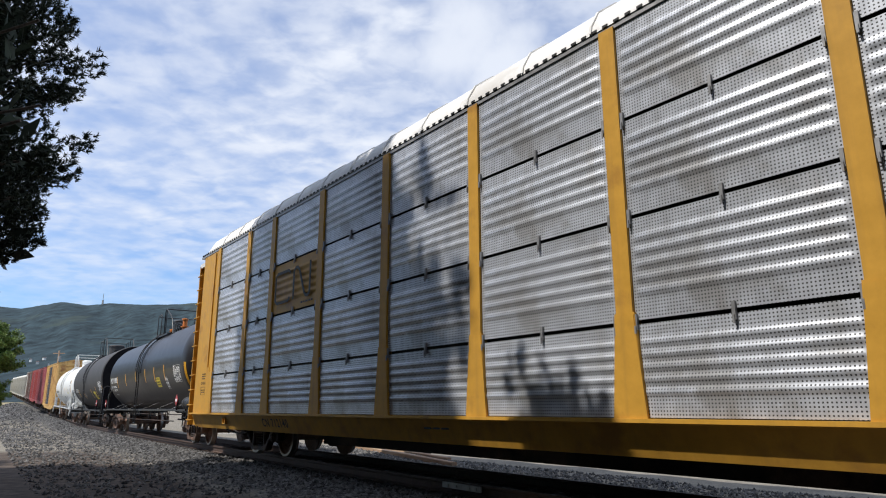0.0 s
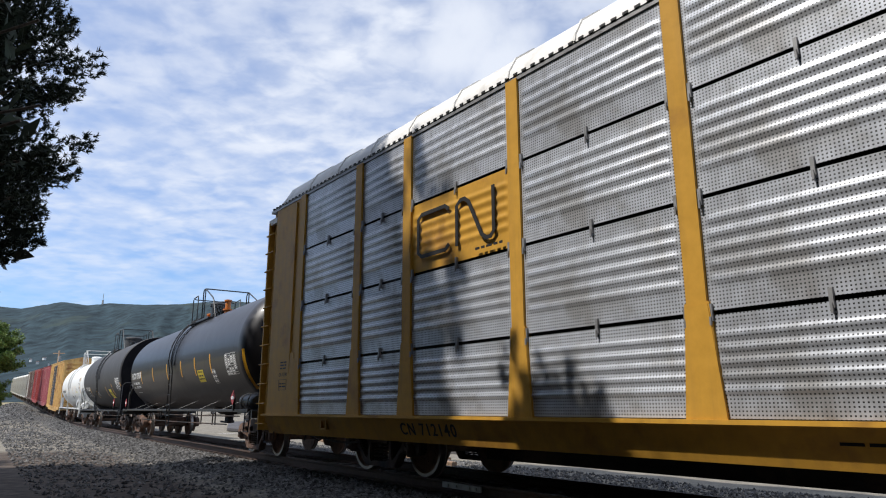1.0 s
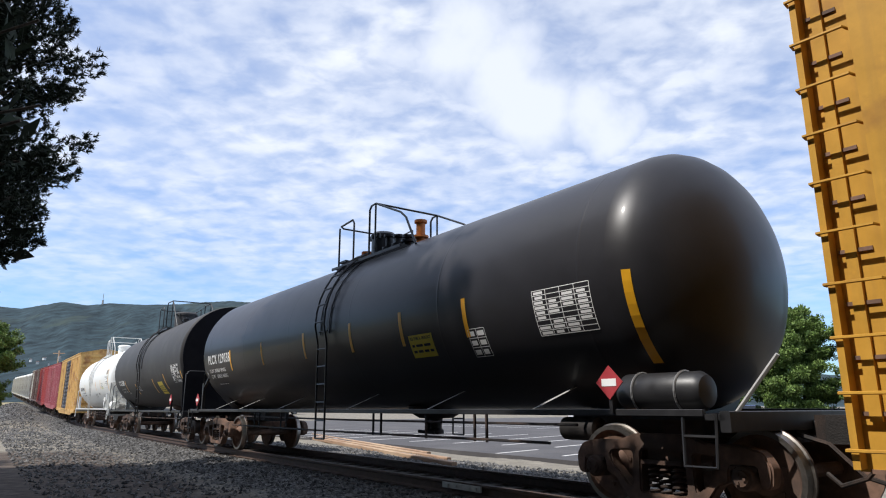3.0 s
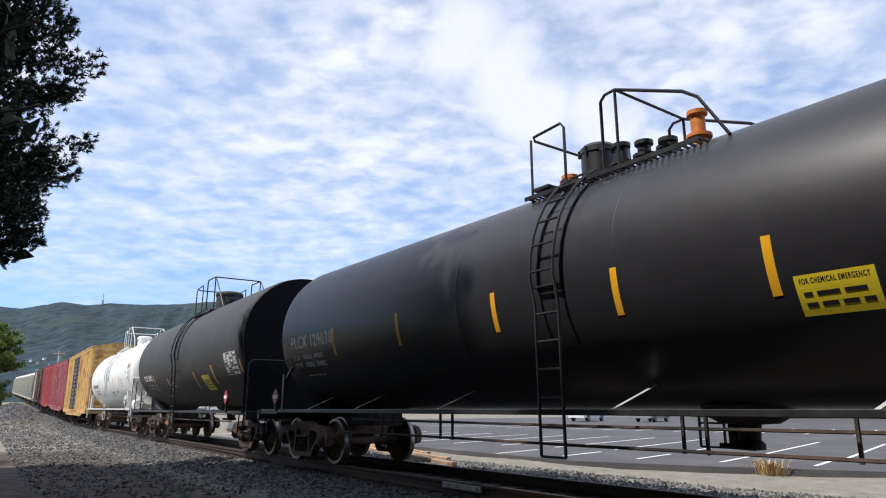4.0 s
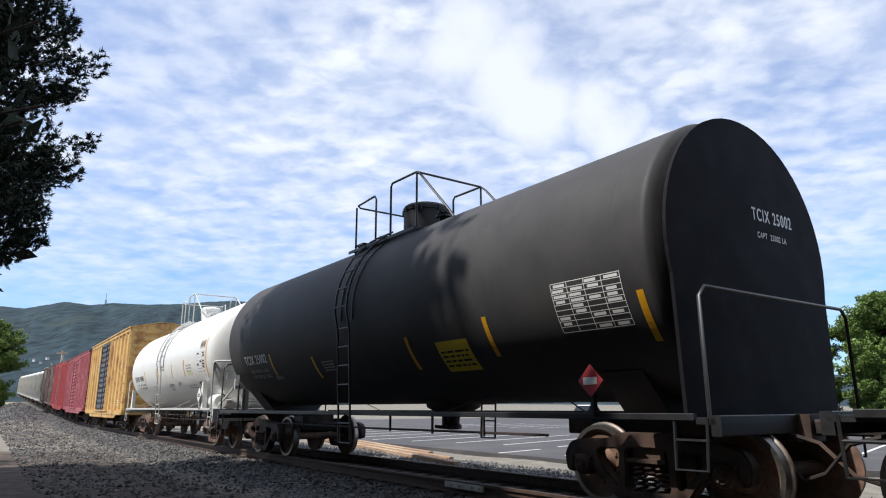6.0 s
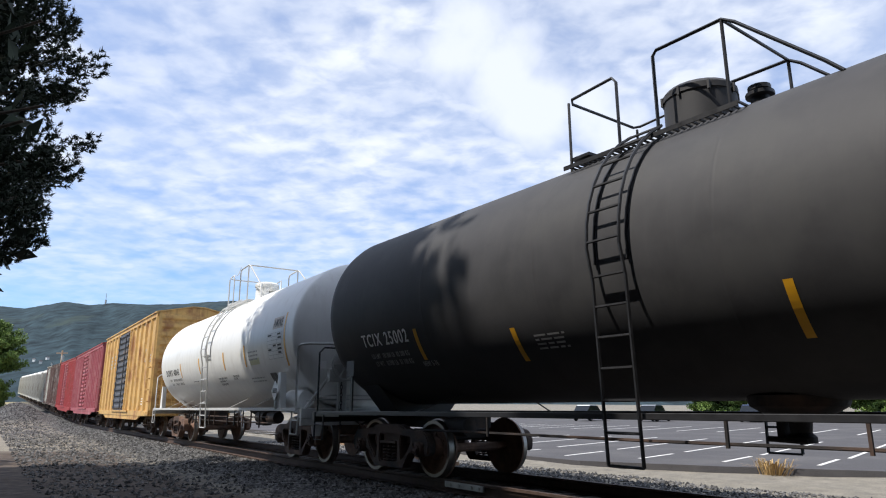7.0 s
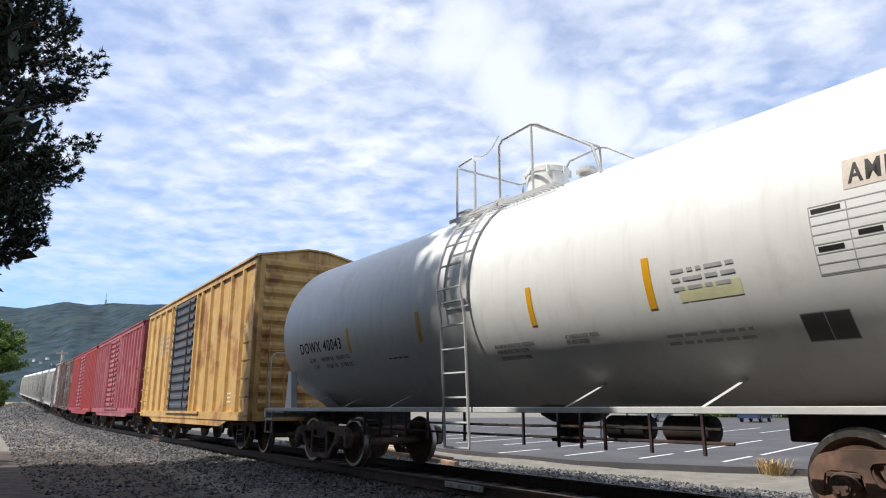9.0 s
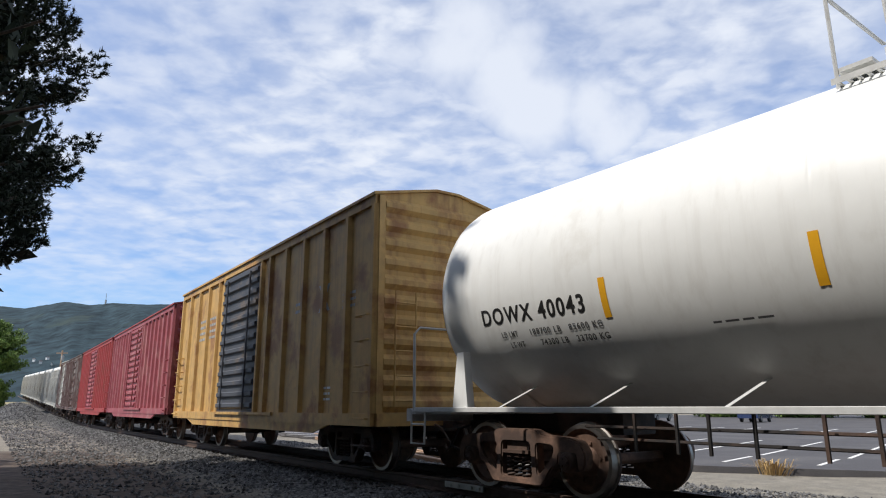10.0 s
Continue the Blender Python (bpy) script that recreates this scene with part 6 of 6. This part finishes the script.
def brush_points(rs, n, centres, ways, twig, length, width):
    """Needles set close along short twigs, like bottle brushes."""
    c = np.repeat(np.asarray(centres), n, 0)
    w = np.repeat(np.asarray(ways), n, 0)
    m = len(c)
    side = np.cross(w, rs.normal(size=(m, 3)))
    side /= np.linalg.norm(side, axis=1)[:, None] + 1e-9
    o = c + w * twig * rs.rand(m)[:, None]
    d = w * 0.65 + side * 0.75
    flat = np.cross(d, rs.normal(size=(m, 3)))
    flat /= np.linalg.norm(flat, axis=1)[:, None] + 1e-9
    flat *= width
    return np.stack([o - flat, o + flat, o + d * length * (0.7 + 0.6 * rs.rand(m))[:, None]], 1)


def conifer(seed, height, low, reach, clumps, needles, length, width, pads=3, spread=0.2):
    """Trunk, limbs and a shaggy, gappy crown of needle sprays."""
    rs = np.random.RandomState(seed)
    g = Geo()
    tk = [(0.15 * math.sin(z * 0.5 + seed), 0.12 * math.cos(z * 0.4), z) for z in np.linspace(-0.3, height * 0.95, 9)]
    n = 10
    v, f = [], []
    for i, p in enumerate(tk):
        r = 0.28 * (1 - i / 8.6) + 0.02
        v += [(p[0] + r * math.cos(k * 6.2832 / n), p[1] + r * math.sin(k * 6.2832 / n), p[2]) for k in range(n)]
    for i in range(8):
        f += [(i * n + k, i * n + (k + 1) % n, (i + 1) * n + (k + 1) % n, (i + 1) * n + k) for k in range(n)]
    g.mesh(v, f)
    centres = []
    limbs = []
    z = low
    while z < height:
        t = (z - low) / (height - low)
        rr = reach(t)
        for k in range(rs.randint(5, 8)):
            a = rs.rand() * 6.283
            L_ = rr * (0.65 + 0.45 * rs.rand())
            up = 0.25 + 0.5 * t
            droop = -0.35 * (1 - t)
            pts = []
            for q in np.linspace(0, 1, 6):
                pts.append((L_ * q * math.cos(a) + 0.1 * rs.randn() * q, L_ * q * math.sin(a) + 0.1 * rs.randn() * q, z + L_ * (droop * q + (up + 0.1) * q * q * 0.7)))
            limbs.append(Geo().tube([tuple(np.array(pts[0]) + (np.array(p) - np.array(pts[0])) * 0.98) for p in pts[:5]], 0.035 * (1 - 0.5 * t) + 0.012, 5))
            for q in np.linspace(0.35, 1.0, max(3, int(clumps * L_))):
                i = min(4, int(q * 5))
                w = q * 5 - i
                p = np.array(pts[i]) * (1 - w) + np.array(pts[i + 1]) * w
                for _ in range(pads):
                    off = np.clip(rs.randn(3), -1.7, 1.7) * np.array([0.42, 0.42, 0.18]) * (0.35 + 0.5 * q)
                    centres.append(p + off)
        z += 0.55 * (0.75 + 0.5 * rs.rand())
    v = tuft_points(rs, needles, centres, spread, length, width)
    m = len(v)
    me = bpy.data.meshes.new("crown")
    e = v.shape[1]
    idx = (np.arange(m) * e)[:, None] + np.arange(e)[None]
    me.from_pydata(v.reshape(-1, 3).tolist(), [], idx.tolist())
    return g, limbs, me


M["bark"] = material("furrowed grey-brown bark", (0.10, 0.075, 0.055), 0.9, var=0.4, grain=7, stretch=(3, 3, 0.6), bump=0.6, bump_scale=12)
M["needles"] = leaf_material("dark pine needles", (0.030, 0.042, 0.022))
M["leaf"] = leaf_material("fresh green leaves", (0.125, 0.19, 0.038))


def plant(at, seed, height, low, reach, label, clumps=3.0, needles=26, length=0.16, width=0.018, leaf="needles", name="pine_tree", group="", pads=3, spread=0.2):
    trunk, limbs, crown = conifer(seed, height, low, reach, clumps, needles, length, width, pads, spread)
    crown.materials.append(M[leaf])
    t = tagged(new(name), label, "tree", group)
    t.matrix_basis = pose(at[0], at[1], z_at(at[0], at[1]))
    part("trunk", trunk, M["bark"], t, smooth=60)
    g = Geo()
    for q in limbs:
        g.mesh(q.v, q.f)
    tagged(part("branchwork", g, M["bark"], t, smooth=60), kind="stuff")
    part("crown", crown, None, t)
    return t


def bough_reach(z):
    """How far the boughs of the near pine stand out at a height above its foot: tier over tier."""
    return float(np.interp(z, (3.7, 4.0, 4.25, 4.7, 4.9, 5.3, 6.0, 6.4, 6.62, 6.9, 7.5, 8.0, 8.7, 9.4, 10.2, 11.0, 12.0, 13.0, 14.0, 15.2, 16.6, 18.0),
                           (1.3, 2.1, 2.65, 2.5, 2.1, 2.8, 3.1, 2.5, 1.6, 2.3, 3.1, 2.6, 1.7, 2.5, 2.9, 2.2, 2.8, 2.1, 2.5, 1.9, 1.5, 0.3)))


def tier_pine(seed, height):
    """A pine with tiers of boughs, each ending in close round tufts of needles."""
    rs = np.random.RandomState(seed)
    trunk = Geo()
    trunk.lathe([(-0.3, 0.30), (0.4, 0.25), (3.0, 0.22), (8.0, 0.16), (13.0, 0.10), (height * 0.97, 0.03)], "z", 12)
    limbs = []
    z = 3.9
    while z < height - 0.8:
        for k in range(rs.randint(4, 7)):
            a, r = rs.rand() * 6.283, bough_reach(z) * (0.75 + 0.15 * rs.rand())
            pts = [(q * r * math.cos(a + 0.15 * q), q * r * math.sin(a + 0.15 * q), z - 0.1 * r + 0.22 * r * q * q + 0.05 * math.sin(4 * q + k)) for q in np.linspace(0.02, 1, 6)]
            limbs.append(Geo().tube(pts, 0.034 - 0.0012 * z, 5))
        z += 0.42 * (0.75 + 0.5 * rs.rand())
    # tufts gathered in clusters at the ends of the boughs
    c, ang = [], []
    for i in range(430):
        cz = 3.75 + 5.9 * rs.rand() if i < 290 else 9.5 + (height - 10.0) * rs.rand()
        p = rs.rand() * 6.283
        full = bough_reach(cz) * (1 + 0.10 * noise.noise(Vector((2.2 * math.cos(p), 2.2 * math.sin(p), cz * 1.3))))
        far = full * (1.0 if rs.rand() < 0.62 else 0.45 + 0.4 * rs.rand()) - 0.12
        size = 0.8 + 0.45 * rs.rand()
        m = int(46 * size)
        along, across = -np.abs(rs.normal(size=m)) * 0.34 * size + 0.1, np.clip(rs.normal(size=m), -1.8, 1.8) * 0.20 * size
        rise = np.clip(rs.normal(size=m), -1.7, 1.7) * 0.115 * size + 0.28 * (along + 0.2)
        r = far + along
        c.append(np.column_stack([r * math.cos(p) - across * math.sin(p), r * math.sin(p) + across * math.cos(p), cz + rise]))
        ang.append(p + across / max(far, 0.5))
    c, ang = np.concatenate(c), np.concatenate(ang)
    n = len(c)
    way = np.column_stack([0.65 * np.cos(ang), 0.65 * np.sin(ang), np.full(n, 0.65)]) + 0.35 * rs.normal(size=(n, 3))
    way /= np.linalg.norm(way, axis=1)[:, None]
    tufts = brush_points(rs, 17, c, way, 0.085, 0.085, 0.011)
    # dense twigs within
    k = 5200
    iz = 3.9 + (height - 4.6) * rs.rand(k)
    ia = rs.rand(k) * 6.283
    ir = np.array([bough_reach(q) for q in iz]) * 0.74 * np.sqrt(rs.rand(k))
    core = tuft_points(rs, 1, np.column_stack([ir * np.cos(ia), ir * np.sin(ia), iz]), 0.05, 0.42, 0.09)
    tri = np.concatenate([tufts.reshape(-1, 3, 3), core[:, [0, 1, 2]], core[:, [0, 2, 3]]])
    me = bpy.data.meshes.new("crown")
    me.from_pydata(tri.reshape(-1, 3).tolist(), [], np.arange(len(tri) * 3).reshape(-1, 3).tolist())
    me.materials.append(M["needles"])
    t = tagged(new("pine_tree"), "tall dark pine with tiers of shaggy tufted boughs", "tree", "pines along the path")
    part("trunk", trunk, M["bark"], t, smooth=60)
    for q in limbs:
        part("limb", q, M["bark"], t, smooth=60)
    part("crown", me, None, t)
    return t


# the pine whose boughs hang into view and whose top shades the passing cars
pine = tier_pine(11, 18.0)
pine.matrix_basis = pose(-8.95, 9.6, z_at(-8.95, 9.6), 0, 0, 20)
# its neighbours along the path, left of and behind the view
# unseen trees, added to cast shade and to block light of the sky
second = plant((-18.0, 10.2), 12, 18.5, 1.6, lambda t: 4.7 * (1 - t) ** 0.55 + 0.5, "broad dark pine out of view, added for its shade", clumps=2.2, pads=4, needles=9, length=0.42, width=0.14, group="pines along the path")
for x, y, turn in ((-16.0, 8.8, 200), (-24.0, 11.6, 20), (-20.5, 8.0, 310), (-4.4, -4.6, 45), (1.5, -8.5, 160), (-9.5, -6.5, 230), (8.5, -13.0, 15), (-17.0, 1.5, 280), (5.5, -6.5, 75), (11.0, -6.5, 190), (15.5, -10.0, 250), (2.5, -14.0, 320)):
    copy_thing(second, pose(x, y, z_at(x, y), 0, 0, turn))
for x, y, turn, size in ((-13.7, 6.5, 70, 1.26), (-9.6, 0.0, 120, 0.84), (-6.6, -1.9, 200, 0.74), (-3.4, -3.4, 310, 0.62), (3.8, -4.2, 90, 0.7)):
    copy_thing(second, pose(x, y, z_at(x, y), 0, 0, turn) @ Matrix.Scale(size, 4))
# an unseen second copy, added to thicken the shade on the cars
copy_thing(pine, pose(-10.3, 10.9, z_at(-10.3, 10.9), 0, 0, 140))
# unseen slim pines, set where their tops shade the cars' low sides
slim = plant((-6.0, 3.3), 13, 11.9, 2.6, lambda t: 1.5 * (1 - t) ** 0.4 + 0.25, "slim pine out of view, added for its shade", clumps=3.6, pads=8, spread=0.2, needles=18, length=0.2, width=0.075, group="pines along the path")
for x, y, turn, drop in ((-6.9, 4.6, 80, 0.3), (-7.8, 6.0, 190, 0.7), (-8.6, 7.3, 300, 0.2)):
    copy_thing(slim, pose(x, y, z_at(x, y) - drop, 0, 0, turn))
copy_thing(slim, pose(-6.35, 3.75, z_at(-6.35, 3.75), 0, 0, 20) @ Matrix.Scale(1.045, 4))

# round green trees at the edge of the yard
green = plant((-49.6, 72.0), 21, 9.2, 0.4, lambda t: 3.6 * math.sin(math.pi * (0.18 + 0.78 * t)) ** 0.8, "bushy bright green tree beside the line", clumps=4.5, needles=70, length=0.15, width=0.07, spread=0.34, leaf="leaf", name="broadleaf_tree", group="green trees")
for x, y, turn, size in ((-60, 76, 90, 1.0), (52, 78, 40, 1.5), (60, 70, 130, 1.35), (67, 62, 250, 1.6), (44, 84, 10, 1.4), (36, 88, 300, 1.25)):
    copy_thing(green, pose(x, y, z_at(x, y), 0, 0, turn) @ Matrix.Scale(size, 4))


# ================= hills =================
def make_hills():
    rs = np.random.RandomState(9)
    az = np.radians(np.arange(-62, 62.01, 0.22))
    rows = [(600, -0.02), (760, 0.08), (900, 0.22), (1050, 0.40), (1200, 0.58), (1340, 0.76), (1450, 0.90), (1530, 1.0), (1650, 0.9), (2000, 0.5), (2600, 0.0)]
    prof_a = np.radians([-62, -45, -36, -34.2, -32.8, -31.6, -30.2, -28.6, -27, -25, -22, -18, -10, 0, 15, 35, 62])
    prof_y = [540, 548, 546, 540, 544, 538, 532, 538, 534, 538, 536, 531, 545, 590, 640, 670, 690]
    ridge = np.interp(az, prof_a, prof_y)
    v = []
    for d, k in rows:
        for a, py in zip(az, ridge):
            q = 1167 * math.cos(radians(13.43)) + (py - 441) * math.sin(radians(13.43))
            top = 1530 * (1167 * math.sin(radians(13.43)) - (py - 441) * math.cos(radians(13.43))) / (q / math.cos(a)) + 3
            n1 = noise.fractal(Vector((a * 22, d * 0.004, 0)), 1.0, 2.0, 5)
            n2 = noise.noise(Vector((a * 420, d * 0.05, 3)))
            h = top * k * (1 + 0.16 * n1 * (1 - abs(k - 0.5) * 1.9)) + 0.8 * n2
            v.append((d * math.sin(a), d * math.cos(a), h - 4))
    m = len(az)
    f = [(i * m + j, i * m + j + 1, (i + 1) * m + j + 1, (i + 1) * m + j) for i in range(len(rows) - 1) for j in range(m - 1)]
    me = bpy.data.meshes.new("hills")
    me.from_pydata(v, [], f)
    # the haze of distance is put into the bluish base colour
    me.materials.append(material("distant wooded hillside with haze blue", (0.030, 0.047, 0.055), 0.95, var=0.6, grain=0.09, second=(0.05, 0.066, 0.058), blotch=0.25, blotch_scale=0.012, stretch=(1, 0.14, 1.0), spec=0.1))
    me.shade_smooth()
    tagged(new("hills", me), "wooded hills along the horizon, haze blue in their colour", "hills", kind="structure")


make_hills()


def ray_point(px, py, d):
    """A far point seen in a given direction of the first view, d metres off."""
    f, p = 1167.0, radians(13.43)
    a, b = px - 784, py - 441
    q = Vector((a, f * math.cos(p) + b * math.sin(p), f * math.sin(p) - b * math.cos(p)))
    return Vector(EYE) + q / math.hypot(q.x, q.y) * d


def mast():
    top, foot = ray_point(181, 519, 1525), ray_point(181, 540, 1525)
    g = Geo()
    g.prism([(-1.3, -1.3), (1.3, -1.3), (1.3, 1.3), (-1.3, 1.3)], -8, (top.z - foot.z) * 0.45, "xy")
    g.tube([(0, 0, 0), (0, 0, top.z - foot.z)], 0.5, 6)
    tagged(part("radio_mast", g, M["clip"], m=pose(foot.x, foot.y, foot.z)), "thin grey radio mast on the ridge", "mast")


mast()


def far_house(px, py, d, w, h, wall, turn, label):
    p = ray_point(px, py, d)
    t = tagged(new("house"), label, "house", "houses on the slope")
    t.matrix_basis = pose(p.x, p.y, p.z, 0, 0, turn)
    g = Geo()
    g.box(-w / 2, w / 2, -w / 3, w / 3, -h * 2, h)
    part("wall", g, wall, t)
    g = Geo()
    g.prism([(-w / 3 - 0.4, h), (w / 3 + 0.4, h), (0, h * 1.55)], -w / 2 - 0.3, w / 2 + 0.3, "yz")
    part("roof", g, M["brown"], t)
    for k in (-0.25, 0.25):
        g = Geo()
        g.box(k * w - w * 0.08, k * w + w * 0.08, -w / 3 - 0.08, -w / 3, h * 0.3, h * 0.75)
        part("window", g, M["letterblack"], t)


for i, (px, py) in enumerate(((54, 637), (66, 641), (78, 634), (86, 644))):
    far_house(px, py, 900 + 9 * i, 2.4 + 0.4 * (i % 3), 1.0, M["greysteel"] if i % 2 else M["roofwhite"], i * 37, "small pale house on the wooded slope")


# a wooden pole behind the train
def utility_pole(x, y, h):
    t = tagged(new("utility_pole"), "brown wooden utility pole with a cross-arm", "utility pole")
    t.matrix_basis = pose(x, y, z_at(x, y))
    part("pole", Geo().lathe([(-0.3, 0.16), (h, 0.11)], "z", 10), M["timber"], t, smooth=50)
    part("cross_arm", Geo().box(-0.9, 0.9, -0.06, 0.06, h - 0.5, h - 0.38), M["timber"], t)
    part("transformer", Geo().lathe([(h - 1.6, 0.2), (h - 0.9, 0.2), (h - 0.85, 0.08)], "z", 12, (0.3, -0.2, 0)), M["clip"], t, smooth=40)


p = ray_point(105, 620, 120)
utility_pole(p.x, p.y, p.z - z_at(p.x, p.y))


# ================= parked cars =================
def parked_car(x, y, turn, paint, label):
    t = tagged(new("parked_car"), label, "car", "cars in the lot")
    t.matrix_basis = pose(x, y, -0.34 if abs(z_at(x, y) + 0.5) < 0.3 else z_at(x, y), 0, 0, turn)
    g = Geo()
    body = [(-2.2, 0.35), (2.15, 0.3), (2.25, 0.6), (2.1, 0.78), (0.95, 0.92), (-1.95, 0.95), (-2.25, 0.8)]
    g.prism(body, -0.85, 0.85)
    part("body", g, paint, t)
    g = Geo()
    g.prism([(-1.8, 0.93), (0.95, 0.9), (0.25, 1.42), (-1.2, 1.45)], -0.72, 0.72)
    part("window", g, M["glass"], t)
    g = Geo()
    g.prism([(0.2, 1.4), (0.1, 1.47), (-1.1, 1.5), (-1.25, 1.43)], -0.68, 0.68)
    part("roof", g, paint, t)
    for wx in (-1.35, 1.35):
        for s in (-1, 1):
            w = part("wheel", Geo().lathe([(-0.1, 0.05), (-0.1, 0.28), (-0.07, 0.32), (0.07, 0.32), (0.1, 0.28), (0.1, 0.05)], "y", 16, (wx, s * 0.78, 0.32)), M["letterblack"], t, smooth=40)
            part("rim", Geo().lathe([(-0.11, 0.02), (-0.11, 0.19), (0.11, 0.19), (0.11, 0.02)], "y", 12, (wx, s * 0.78, 0.32)), M["clip"], w)


M["glass"] = material("dark car glass", (0.01, 0.012, 0.014), 0.08, var=0.1)
M["carwhite"] = material("white car paint", (0.75, 0.75, 0.74), 0.25, var=0.03, coat=0.6)
M["carblue"] = material("dark blue car paint", (0.03, 0.05, 0.12), 0.25, var=0.05, coat=0.6)
M["carsilver"] = material("silver car paint", (0.45, 0.46, 0.47), 0.3, 0.6, var=0.05, coat=0.6)
for x, y, turn, paint, label in ((-27.0, 84.0, 20, "carwhite", "white parked saloon car in the lot"), (-20.5, 87.0, 20, "carwhite", "white parked saloon car in the lot"), (14.0, 66.0, 50, "carwhite", "white parked saloon car in the lot"), (19.5, 63.5, 50, "carsilver", "silver parked saloon car in the lot"), (27.5, 60.5, 50, "carblue", "dark blue parked saloon car in the lot")):
    parked_car(x, y, turn, M[paint], label)


# ================= motion =================
def motions():
    for ob, centre, half in TRAIN:
        walk(ob, [(t / 2, car_pose(centre, half, t / 2)) for t in range(21)])
    for w, k in ROLLING[:32]:
        walk(w, [(t / 10, pose(k, 0, WHEEL_R, 0, -math.degrees(travel(t / 10) / WHEEL_R), 0)) for t in range(101)])


motions()
